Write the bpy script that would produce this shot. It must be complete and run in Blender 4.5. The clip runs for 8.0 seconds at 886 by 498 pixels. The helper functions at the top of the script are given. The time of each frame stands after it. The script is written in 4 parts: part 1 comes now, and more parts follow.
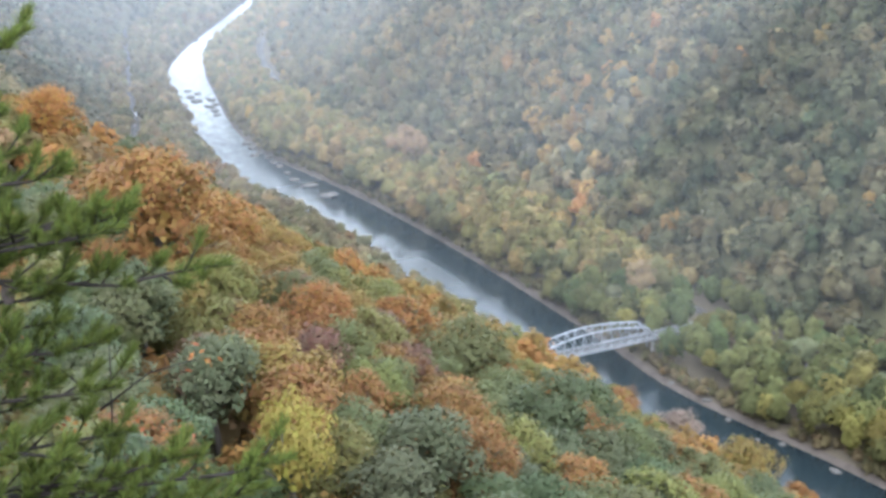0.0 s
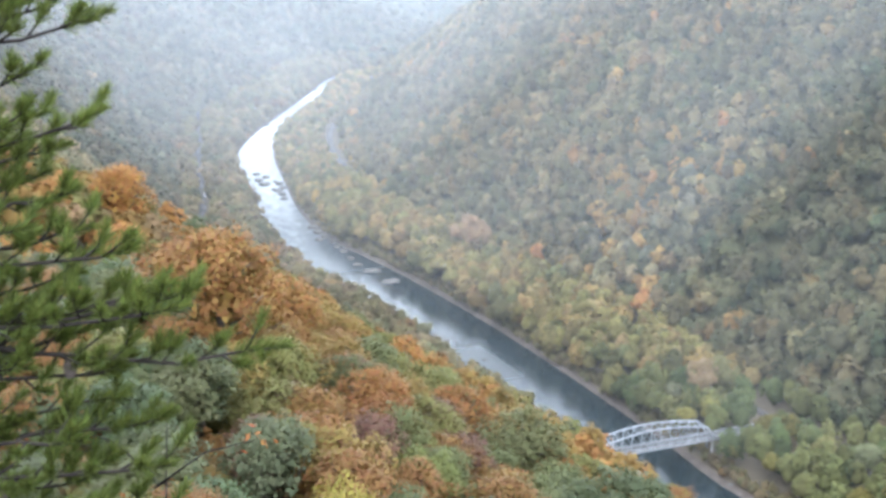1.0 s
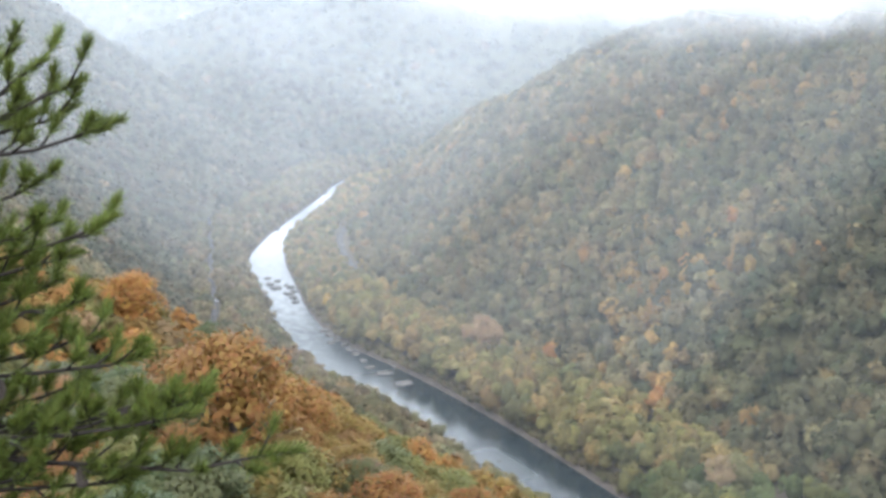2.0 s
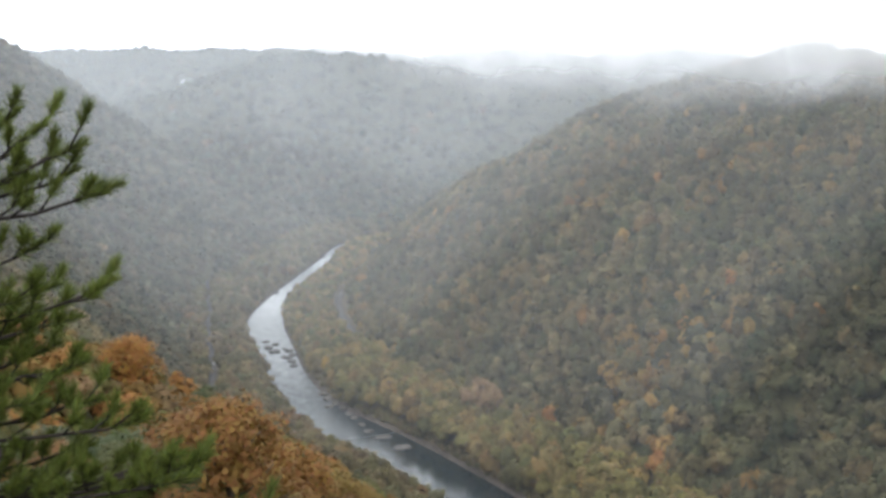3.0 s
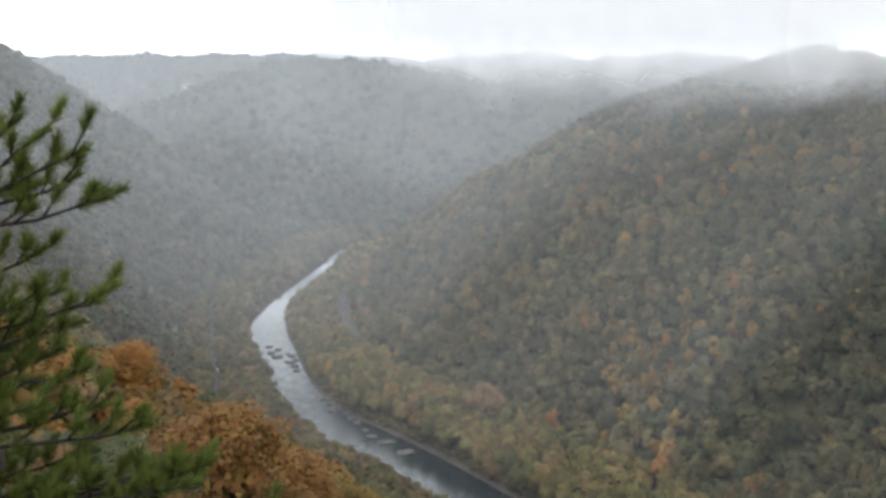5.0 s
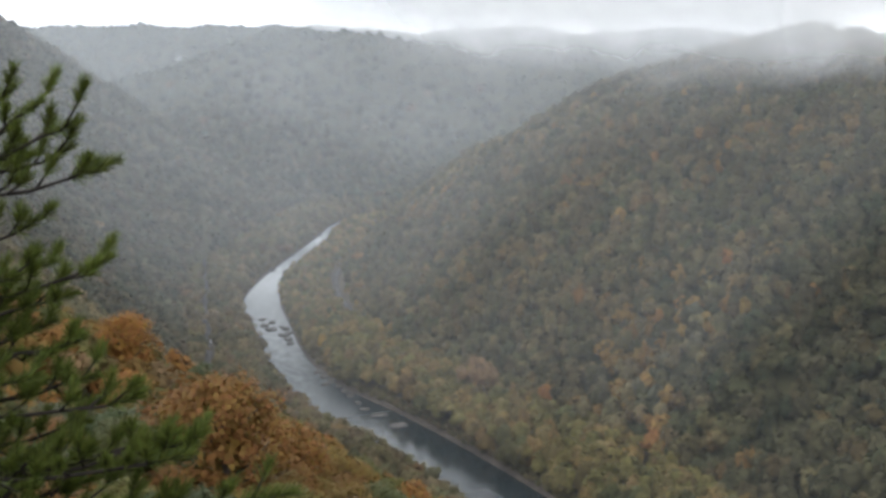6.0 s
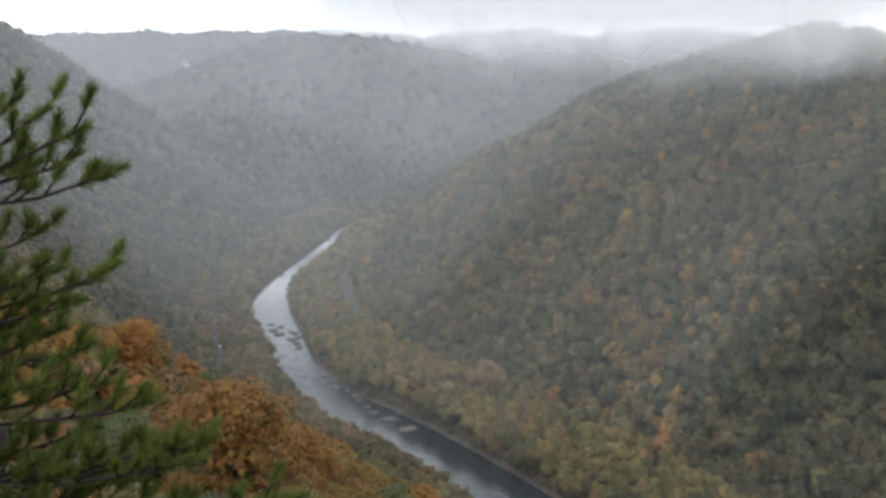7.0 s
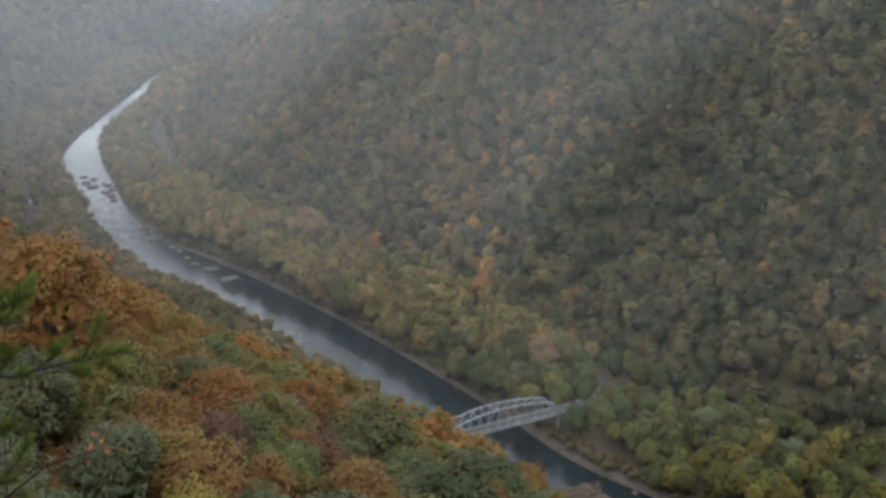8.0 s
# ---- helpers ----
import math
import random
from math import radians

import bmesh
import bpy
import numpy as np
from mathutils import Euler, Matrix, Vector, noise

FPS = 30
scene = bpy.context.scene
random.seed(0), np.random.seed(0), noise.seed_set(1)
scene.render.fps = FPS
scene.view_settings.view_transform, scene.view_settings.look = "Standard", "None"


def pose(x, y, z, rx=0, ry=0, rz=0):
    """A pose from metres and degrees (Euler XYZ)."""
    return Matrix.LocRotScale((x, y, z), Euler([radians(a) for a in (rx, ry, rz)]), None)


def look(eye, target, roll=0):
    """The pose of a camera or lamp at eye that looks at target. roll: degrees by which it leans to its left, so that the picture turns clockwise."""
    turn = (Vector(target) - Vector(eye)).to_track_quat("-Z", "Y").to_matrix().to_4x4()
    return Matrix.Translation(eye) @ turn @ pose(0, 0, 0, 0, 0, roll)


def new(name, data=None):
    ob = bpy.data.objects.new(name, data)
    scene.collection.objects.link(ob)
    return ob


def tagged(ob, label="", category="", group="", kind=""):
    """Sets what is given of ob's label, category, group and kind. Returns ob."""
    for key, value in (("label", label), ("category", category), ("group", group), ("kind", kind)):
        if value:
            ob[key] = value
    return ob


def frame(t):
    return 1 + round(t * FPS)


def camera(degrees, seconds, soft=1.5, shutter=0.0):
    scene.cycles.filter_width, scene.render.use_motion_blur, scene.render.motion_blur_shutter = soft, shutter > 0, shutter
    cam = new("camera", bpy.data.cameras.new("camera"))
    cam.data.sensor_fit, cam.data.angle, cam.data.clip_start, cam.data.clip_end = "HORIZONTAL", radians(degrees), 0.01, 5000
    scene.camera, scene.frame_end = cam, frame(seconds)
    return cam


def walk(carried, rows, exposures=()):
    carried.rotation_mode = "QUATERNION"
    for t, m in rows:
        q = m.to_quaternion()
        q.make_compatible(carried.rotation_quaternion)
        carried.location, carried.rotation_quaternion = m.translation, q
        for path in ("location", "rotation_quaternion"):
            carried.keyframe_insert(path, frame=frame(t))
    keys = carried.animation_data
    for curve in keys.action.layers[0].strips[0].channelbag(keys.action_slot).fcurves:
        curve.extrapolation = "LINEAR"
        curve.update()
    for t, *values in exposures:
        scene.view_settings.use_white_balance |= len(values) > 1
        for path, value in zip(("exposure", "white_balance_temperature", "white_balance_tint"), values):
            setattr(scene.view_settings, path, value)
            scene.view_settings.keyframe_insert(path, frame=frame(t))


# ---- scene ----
cam = camera(36.50, 8.0, soft=3.3)
EYE = (0.0, 0.0, 250.0)
# seconds, yaw, pitch, roll of a camera held at a railing
PATH = [(0.0, 0.240, -19.741, -0.010), (0.5, 2.902, -18.323, -0.707), (1.0, 3.373, -15.963, -1.199), (1.5, 3.732, -13.523, -0.271),
        (3.0, 3.500, -8.980, 0.070), (3.5, 3.816, -8.097, -0.080), (4.0, 3.753, -8.384, 0.178), (5.5, 3.498, -9.256, 0.191),
        (6.0, 3.401, -9.895, -0.174), (6.5, 3.336, -9.944, -0.313), (7.0, 3.645, -9.755, 0.378), (7.5, 1.406, -12.189, 0.203),
        (8.0, -4.170, -16.349, 0.077)]
walk(cam, [(t, pose(*EYE, 90 + pitch, roll, yaw)) for t, yaw, pitch, roll in PATH],
     exposures=[(0.0, 1.36, 5650, 11), (1.0, 1.44, 5700, 11), (1.7, 1.36, 5800, 11), (2.8, 0.3, 6350, 11), (3.5, 0.3, 6350, 11), (4.2, 0.2, 6350, 11),
                (5.5, -0.05, 6350, 11), (6.5, -0.15, 6350, 11), (7.2, -0.15, 6350, 11), (8.0, -0.08, 6250, 12)])

# ---------------------------------------------------------------- light
world = bpy.data.worlds.new("overcast_sky")
scene.world = world
world.use_nodes = True
wn, wl = world.node_tree.nodes, world.node_tree.links
wn.clear()
sky = wn.new("ShaderNodeTexSky")
sky.sky_type, sky.sun_disc = "NISHITA", False
sky.sun_elevation, sky.sun_rotation = radians(48), radians(200)
sky_bg = wn.new("ShaderNodeBackground")
sky_bg.inputs["Strength"].default_value = 0.12
wl.new(sky.outputs[0], sky_bg.inputs["Color"])
cloud_bg = wn.new("ShaderNodeBackground")
cloud_bg.inputs["Color"].default_value = (0.95, 0.98, 1.0, 1)
cloud_bg.inputs["Strength"].default_value = 2.7
w_mix, w_out = wn.new("ShaderNodeMixShader"), wn.new("ShaderNodeOutputWorld")
w_mix.inputs[0].default_value = 0.88
wl.new(sky_bg.outputs[0], w_mix.inputs[1])
wl.new(cloud_bg.outputs[0], w_mix.inputs[2])
wl.new(w_mix.outputs[0], w_out.inputs["Surface"])

sun = new("sun", bpy.data.lights.new("sun", "SUN"))
sun.data.energy, sun.data.angle, sun.data.color = 1.2, radians(40), (1.0, 0.98, 0.94)
sun.matrix_world = look((0, 0, 600), (60, 250, 340))


# ---------------------------------------------------------------- materials
def material(name):
    m = bpy.data.materials.new(name)
    m.use_nodes = True
    nt = m.node_tree
    return m, nt.nodes, nt.links, nt.nodes["Principled BSDF"]


def noise_node(nodes, links, scale, detail=4.0, coord="Object"):
    tc = nodes.new("ShaderNodeTexCoord")
    n = nodes.new("ShaderNodeTexNoise")
    n.inputs["Scale"].default_value, n.inputs["Detail"].default_value = scale, detail
    links.new(tc.outputs[coord], n.inputs["Vector"])
    return n


def ramp_node(nodes, links, source, stops):
    r = nodes.new("ShaderNodeValToRGB")
    while len(r.color_ramp.elements) < len(stops):
        r.color_ramp.elements.new(0.5)
    for e, (p, c) in zip(r.color_ramp.elements, stops):
        e.position, e.color = p, (*c, 1)
    links.new(source, r.inputs[0])
    return r


def surface(name, stops, scale, rough=0.8, bump=0.3, bump_scale=None, metal=0.0, spec=0.5):
    """Two scales of noise: large stains and fine grain."""
    m, nd, ln, bsdf = material(name)
    a = noise_node(nd, ln, scale, 6)
    b = noise_node(nd, ln, (bump_scale or scale * 9), 8)
    mix = nd.new("ShaderNodeMix")
    mix.inputs["Factor"].default_value = 0.4
    ln.new(a.outputs["Fac"], mix.inputs["A"])
    ln.new(b.outputs["Fac"], mix.inputs["B"])
    r = ramp_node(nd, ln, mix.outputs["Result"], stops)
    ln.new(r.outputs[0], bsdf.inputs["Base Color"])
    bp = nd.new("ShaderNodeBump")
    bp.inputs["Strength"].default_value = bump
    ln.new(b.outputs["Fac"], bp.inputs["Height"])
    ln.new(bp.outputs[0], bsdf.inputs["Normal"])
    bsdf.inputs["Roughness"].default_value, bsdf.inputs["Metallic"].default_value = rough, metal
    bsdf.inputs["Specular IOR Level"].default_value = spec
    return m


def foliage(name, by_object, spread=0.45, rough=0.55, wet=0.35, thin=0.25, hue=0.022):
    """Leaves: the tint of the tree, varied leaf by leaf, thin enough to let some light through."""
    m, nd, ln, bsdf = material(name)
    if by_object:
        src = nd.new("ShaderNodeObjectInfo").outputs["Color"]
    else:
        at = nd.new("ShaderNodeAttribute")
        at.attribute_name = "tint"
        src = at.outputs["Color"]
    geo = nd.new("ShaderNodeNewGeometry")
    hsv = nd.new("ShaderNodeHueSaturation")
    ln.new(src, hsv.inputs["Color"])
    for sock, lo, hi, mul in (("Value", 1 - spread, 1 + spread, 1.0), ("Hue", 0.5 - hue, 0.5 + hue, 7.31)):
        fr = nd.new("ShaderNodeMath")
        fr.operation = "MULTIPLY"
        fr.inputs[1].default_value = mul
        ln.new(geo.outputs["Random Per Island"], fr.inputs[0])
        fc = nd.new("ShaderNodeMath")
        fc.operation = "FRACT"
        ln.new(fr.outputs[0], fc.inputs[0])
        mr = nd.new("ShaderNodeMapRange")
        mr.inputs["To Min"].default_value, mr.inputs["To Max"].default_value = lo, hi
        ln.new((fr if mul == 1.0 else fc).outputs[0], mr.inputs["Value"])
        ln.new(mr.outputs[0], hsv.inputs[sock])
    ln.new(hsv.outputs[0], bsdf.inputs["Base Color"])
    bsdf.inputs["Roughness"].default_value = rough
    bsdf.inputs["Specular IOR Level"].default_value = wet
    tr = nd.new("ShaderNodeBsdfTranslucent")
    ln.new(hsv.outputs[0], tr.inputs["Color"])
    mx = nd.new("ShaderNodeMixShader")
    mx.inputs[0].default_value = thin
    ln.new(bsdf.outputs[0], mx.inputs[1])
    ln.new(tr.outputs[0], mx.inputs[2])
    ln.new(mx.outputs[0], nd["Material Output"].inputs["Surface"])
    return m


LEAF_STUFF = foliage("autumn_canopy", False, 0.09, 0.75, 0.1, 0.4, 0.01)
LEAF_FAR = foliage("backdrop_woods", False, 0.12, 0.8, 0.0, 0.4, 0.005)
LEAF_TREE = foliage("autumn_leaves", True, 0.14, 0.6, 0.2, 0.35)
LITTER = surface("leaf_litter", [(0.3, (0.055, 0.047, 0.034)), (0.55, (0.085, 0.070, 0.050)), (0.75, (0.11, 0.095, 0.068))], 0.05, 0.95, 0.4, 1.5, spec=0.1)
BARK = surface("grey_bark", [(0.3, (0.03, 0.025, 0.022)), (0.7, (0.09, 0.078, 0.066))], 3.0, 0.95, 0.6, 20, spec=0.1)
ROCK = surface("sandstone", [(0.3, (0.045, 0.042, 0.038)), (0.6, (0.095, 0.088, 0.080)), (0.8, (0.15, 0.14, 0.125))], 0.25, 0.85, 0.5, 2.5, spec=0.15)
WET_ROCK = surface("dark_wet_rock", [(0.3, (0.022, 0.021, 0.020)), (0.7, (0.07, 0.066, 0.06))], 0.3, 0.6, 0.5, 2.5, spec=0.25)
SHORE = surface("muddy_shore", [(0.3, (0.040, 0.033, 0.028)), (0.7, (0.088, 0.072, 0.060))], 0.2, 0.9, 0.5, 2.0, spec=0.15)
BALLAST = surface("crushed_stone", [(0.3, (0.035, 0.032, 0.03)), (0.7, (0.085, 0.08, 0.075))], 0.3, 0.95, 0.5, 6.0, spec=0.1)
STEEL = surface("silver_paint", [(0.3, (0.15, 0.16, 0.17)), (0.7, (0.25, 0.26, 0.275))], 0.4, 0.45, 0.1, 6.0, 0.2)
CONCRETE = surface("weathered_concrete", [(0.3, (0.11, 0.105, 0.10)), (0.7, (0.21, 0.20, 0.19))], 0.3, 0.9, 0.3, 5.0, spec=0.15)
ASPHALT = surface("asphalt", [(0.3, (0.04, 0.04, 0.04)), (0.7, (0.08, 0.08, 0.08))], 0.3, 0.9, 0.3, 8.0, spec=0.15)


def water_material():
    m, nd, ln, bsdf = material("river_water")
    bsdf.inputs["Base Color"].default_value = (0.010, 0.015, 0.017, 1)
    bsdf.inputs["Roughness"].default_value = 0.06
    bsdf.inputs["IOR"].default_value = 1.33
    a, b = noise_node(nd, ln, 0.12, 3), noise_node(nd, ln, 0.7, 5)
    add = nd.new("ShaderNodeMath")
    add.operation = "ADD"
    ln.new(a.outputs["Fac"], add.inputs[0])
    ln.new(b.outputs["Fac"], add.inputs[1])
    bp = nd.new("ShaderNodeBump")
    bp.inputs["Strength"].default_value, bp.inputs["Distance"].default_value = 0.10, 0.4
    ln.new(add.outputs[0], bp.inputs["Height"])
    ln.new(bp.outputs[0], bsdf.inputs["Normal"])
    # foam of the rapids, and sky sheen painted white along with it: an attribute says how broken the water is, noise
    # gives its streaks
    at = nd.new("ShaderNodeAttribute")
    at.attribute_name = "rapids"
    foam = noise_node(nd, ln, 0.16, 8)
    sm = nd.new("ShaderNodeMath")
    sm.operation = "MULTIPLY_ADD"
    sm.inputs[1].default_value, sm.inputs[2].default_value = 1.0, -0.64
    ad = nd.new("ShaderNodeMath")
    ad.operation = "ADD"
    ln.new(at.outputs["Fac"], ad.inputs[0])
    mild = nd.new("ShaderNodeMath")
    mild.operation = "MULTIPLY_ADD"
    mild.inputs[1].default_value, mild.inputs[2].default_value = 0.5, 0.25
    ln.new(foam.outputs["Fac"], mild.inputs[0])
    ln.new(mild.outputs[0], ad.inputs[1])
    ln.new(ad.outputs[0], sm.inputs[0])
    mr = nd.new("ShaderNodeMapRange")
    mr.inputs["From Max"].default_value = 0.9
    ln.new(sm.outputs[0], mr.inputs["Value"])
    rg = nd.new("ShaderNodeMapRange")
    rg.inputs["From Max"].default_value, rg.inputs["To Min"].default_value, rg.inputs["To Max"].default_value = 0.2, 0.16, 0.5
    ln.new(at.outputs["Fac"], rg.inputs["Value"])
    ln.new(rg.outputs[0], bsdf.inputs["Roughness"])
    fm = nd.new("ShaderNodeBsdfDiffuse")
    fm.inputs["Color"].default_value = (0.55, 0.57, 0.58, 1)
    mx = nd.new("ShaderNodeMixShader")
    ln.new(mr.outputs[0], mx.inputs[0])
    ln.new(bsdf.outputs[0], mx.inputs[1])
    ln.new(fm.outputs[0], mx.inputs[2])
    ln.new(mx.outputs[0], nd["Material Output"].inputs["Surface"])
    return m


WATER = water_material()

# ---------------------------------------------------------------- the gorge
# centre line of the river and its half width, downstream end first
RIVER = np.array([(900, -500, 30), (600, -150, 30), (420, 50, 30), (300, 190, 30), (205, 310, 29), (138, 419, 29), (75, 500, 29),
                  (45, 560, 29), (4, 634, 31), (-40, 709, 32), (-91, 790, 31), (-144, 880, 21), (-174, 960, 16), (-204, 1060, 17),
                  (-228, 1150, 17), (-236, 1254, 12), (-226, 1395, 13), (-223, 1500, 9), (-220, 1570, 10), (-203, 1622, 12),
                  (-150, 1665, 16), (-30, 1692, 20), (150, 1690, 24), (450, 1650, 25), (900, 1550, 25), (1500, 1400, 25)], float)


def smooth_line(pts, per=8):
    out = []
    for i in range(len(pts) - 1):
        p0, p1, p2, p3 = pts[max(i - 1, 0)], pts[i], pts[i + 1], pts[min(i + 2, len(pts) - 1)]
        for k in range(per):
            t = k / per
            out.append(0.5 * (2 * p1 + (p2 - p0) * t + (2 * p0 - 5 * p1 + 4 * p2 - p3) * t * t + (3 * p1 - p0 - 3 * p2 + p3) * t ** 3))
    out.append(pts[-1])
    return np.array(out)


LINE = smooth_line(RIVER)


def river_distance(x, y):
    """Distance from the water's edge (below 0 in the water), side (+1: the far, railway bank) and the place along the river."""
    x, y = np.asarray(x, float), np.asarray(y, float)
    best = np.full(x.shape, 1e9)
    edge, side, along = best.copy(), best.copy(), best.copy()
    for i in range(len(LINE) - 1):
        (ax, ay, aw), (bx, by, bw) = LINE[i], LINE[i + 1]
        dx, dy = bx - ax, by - ay
        t = np.clip(((x - ax) * dx + (y - ay) * dy) / (dx * dx + dy * dy), 0, 1)
        px, py = x - ax - t * dx, y - ay - t * dy
        d = np.hypot(px, py)
        m = d < best
        best = np.where(m, d, best)
        edge = np.where(m, d - (aw + (bw - aw) * t), edge)
        side = np.where(m, np.where(dx * py - dy * px < 0, 1.0, -1.0), side)
        along = np.where(m, i + t, along)
    return edge, side, along


def wobble(x, y, seed=0.0):
    """Smooth unevenness between about -1 and 1."""
    return (np.sin(x * 0.0131 + 1.3 + seed) * np.cos(y * 0.0117 - 0.7 * seed) + 0.5 * np.sin(x * 0.031 - y * 0.027 + 2.1 * seed)
            + 0.3 * np.sin(x * 0.067 + y * 0.071 + 3.7 * seed)) / 1.8


def smin(a, b, k):
    h = np.clip(0.5 + 0.5 * (b - a) / k, 0, 1)
    return b + (a - b) * h - k * h * (1 - h)


RIGHT_E = [-40, -3, 0, 5, 14, 30, 58, 66, 150, 240, 300, 360, 460, 3000]
RIGHT_H = [-4, -1.5, 0.3, 2.2, 5, 7, 8, 11, 86, 152, 185, 203, 214, 226]
# the slope below the overlook, and the steeper spur further up the valley
NEAR_E = [-40, -3, 0, 5, 14, 30, 55, 66, 100, 140, 200, 240, 262, 300, 318, 332, 420, 3000]
NEAR_H = [-4, -1.5, 0.3, 2.2, 5, 7, 10, 20, 66, 113, 151, 170, 181, 195, 206, 247.6, 250, 262]
NOSE_U = [-60, 0, 110, 220, 335, 416, 483, 558, 700, 3000]
NOSE_H = [2, 6, 46, 84, 112, 132, 176, 226, 250, 268]
SPUR_E = [-40, -3, 0, 5, 14, 30, 58, 70, 110, 160, 230, 310, 360, 3000]
SPUR_H = [-4, -1.5, 0.3, 2.2, 5, 7, 9, 14, 40, 84, 150, 226, 258, 275]


def ground_height(x, y):
    x, y = np.asarray(x, float), np.asarray(y, float)
    e, s, a = river_distance(x, y)
    hr = np.interp(e, RIGHT_E, RIGHT_H)
    # the far hill is a spur that comes down to the bend of the river
    hr = smin(hr, np.interp(((x + 205) * 343 - (y - 1590) * 440) / 558, NOSE_U, NOSE_H), 14)
    far = np.clip((y - 520) / 300, 0, 1)
    hl = np.interp(e, NEAR_E, NEAR_H) * (1 - far) + np.interp(e, SPUR_E, SPUR_H) * far
    # a hollow runs down between the two, and a brow stands out under the overlook
    hl = hl * (1 - 0.42 * np.exp(-((y - 490) / 140) ** 2) * np.clip((y - 270) / 80, 0, 1))
    hl = hl + 9 * np.exp(-((x + 42) / 26) ** 2 - ((y - 160) / 48) ** 2)
    # the spur ends at a side creek, and two ridges close the valley behind it
    creek = 8 + 0.90 * np.abs(y - 1658 + 0.10 * (x + 230))
    ridge_a = 208 - 0.30 * np.maximum(y - 2300, 0) - 0.40 * np.maximum(-395 - x, 0) + 9 * wobble(x * 1.7, 40.0, 1.0)
    ridge_b = 209 - 0.12 * np.maximum(y - 2950, 0) + 8 * wobble(x * 1.3, 90.0, 3.0) - 0.10 * np.maximum(x + 500, 0)
    rise_b = 30 + 0.45 * (y - 2500)
    back = np.maximum(ridge_a, np.minimum(ridge_b, rise_b))
    hl = np.where(y > 900, smin(hl, creek, 16), hl)
    hl = np.where(y > 1690, smin(hl, back, 20), hl)
    h = np.maximum(np.where(s > 0, hr, hl), np.where(y > 3000, 60.0, -9.0))
    amp = np.clip((e - 66) / 120, 0, 1) * np.where(np.hypot(x, y) < 160, 0.15, np.where(y > 1700, 0.6, 1.0))
    knob = 16 * np.exp(-((x - 235) / 60) ** 2 - ((y - 1130) / 80) ** 2)
    return h + knob + amp * (6 * wobble(x, y) + 2 * wobble(x * 3, y * 3, 2.0))


def grid_mesh(name, xs, ys, height, material_):
    X, Y = np.meshgrid(xs, ys)
    Z = height(X, Y)
    me = bpy.data.meshes.new(name)
    ny, nx = X.shape
    idx = np.arange(nx * ny).reshape(ny, nx)
    quads = np.stack([idx[:-1, :-1], idx[:-1, 1:], idx[1:, 1:], idx[1:, :-1]], -1).reshape(-1, 4)
    fill(me, np.stack([X, Y, Z], -1).reshape(-1, 3), quads)
    me.polygons.foreach_set("use_smooth", np.ones(len(quads), bool))
    me.materials.append(material_)
    return me


def fill(me, verts, faces):
    """A mesh from arrays of places and of faces with the same number of corners."""
    n, k = faces.shape
    me.vertices.add(len(verts))
    me.vertices.foreach_set("co", np.ascontiguousarray(verts, np.float32).ravel())
    me.loops.add(n * k)
    me.loops.foreach_set("vertex_index", np.ascontiguousarray(faces, np.int32).ravel())
    me.polygons.add(n)
    me.polygons.foreach_set("loop_start", np.arange(0, n * k, k, dtype=np.int32))
    me.update(calc_edges=True)
    me.validate()


def spaced(bands):
    out = [bands[0][0]]
    for a, b, step in bands:
        out += list(np.arange(a, b, step)[1:]) + [b]
    return np.array(out)


gx = spaced([(-4600, -1200, 200), (-1200, -500, 35), (-500, 300, 7), (300, 700, 20), (700, 1500, 60), (1500, 4600, 220)])
gy = spaced([(-4600, -400, 220), (-400, -60, 30), (-60, 1800, 7), (1800, 2900, 30), (2900, 4700, 200)])
ground = new("ground", grid_mesh("ground", gx, gy, ground_height, LITTER))
tagged(ground, "steep gorge ground covered in brown leaf litter", "ground", kind="structure")

# the water: a ribbon a little wider than the bed, cut off by the banks
def build_river():
    verts, faces, rap = [], [], []
    cols = 9
    for i, (x, y, w) in enumerate(LINE):
        a, b = LINE[max(i - 1, 0)], LINE[min(i + 1, len(LINE) - 1)]
        t = Vector((b[0] - a[0], b[1] - a[1])).normalized()
        for c in range(cols):
            u = (c / (cols - 1) * 2 - 1) * (w + 2.0)
            verts.append((x + t.y * u, y - t.x * u, 0.0))
            r = 0.0
            r += 0.22 * math.exp(-((y - 1250) / 90) ** 2) + 0.30 * math.exp(-((y - 1480) / 45) ** 2)
            # the steady share above y 760 is rapids plus painted brightness of reflected sky
            r += 0.33 * min(max((y - 760) / 260, 0), 1) + 0.08 * math.exp(-((y - 660) / 50) ** 2) * (c < 6)
            rap.append(r)
    for i in range(len(LINE) - 1):
        for c in range(cols - 1):
            k = i * cols + c
            faces.append((k, k + 1, k + cols + 1, k + cols))
    me = bpy.data.meshes.new("river")
    me.from_pydata(verts, [], faces)
    me.attributes.new("rapids", "FLOAT", "POINT").data.foreach_set("value", np.array(rap, np.float32))
    me.materials.append(WATER)
    return tagged(new("river", me), "broad slow river with pale sky reflection and rapids", "river", kind="structure")


build_river()

# ---------------------------------------------------------------- woods
RNG = np.random.default_rng(7)
C_TAN, C_GOLD = (0.145, 0.112, 0.080), (0.220, 0.155, 0.055)
C_RUST, C_GREEN, C_YELLOW = (0.086, 0.046, 0.028), (0.050, 0.066, 0.026), (0.22, 0.17, 0.036)
C_LIME, C_SAGE, C_BROWN = (0.108, 0.106, 0.029), (0.062, 0.072, 0.033), (0.150, 0.076, 0.022)
C_OCHRE, C_MOSS, C_AMBER = (0.142, 0.098, 0.026), (0.074, 0.080, 0.029), (0.195, 0.096, 0.022)


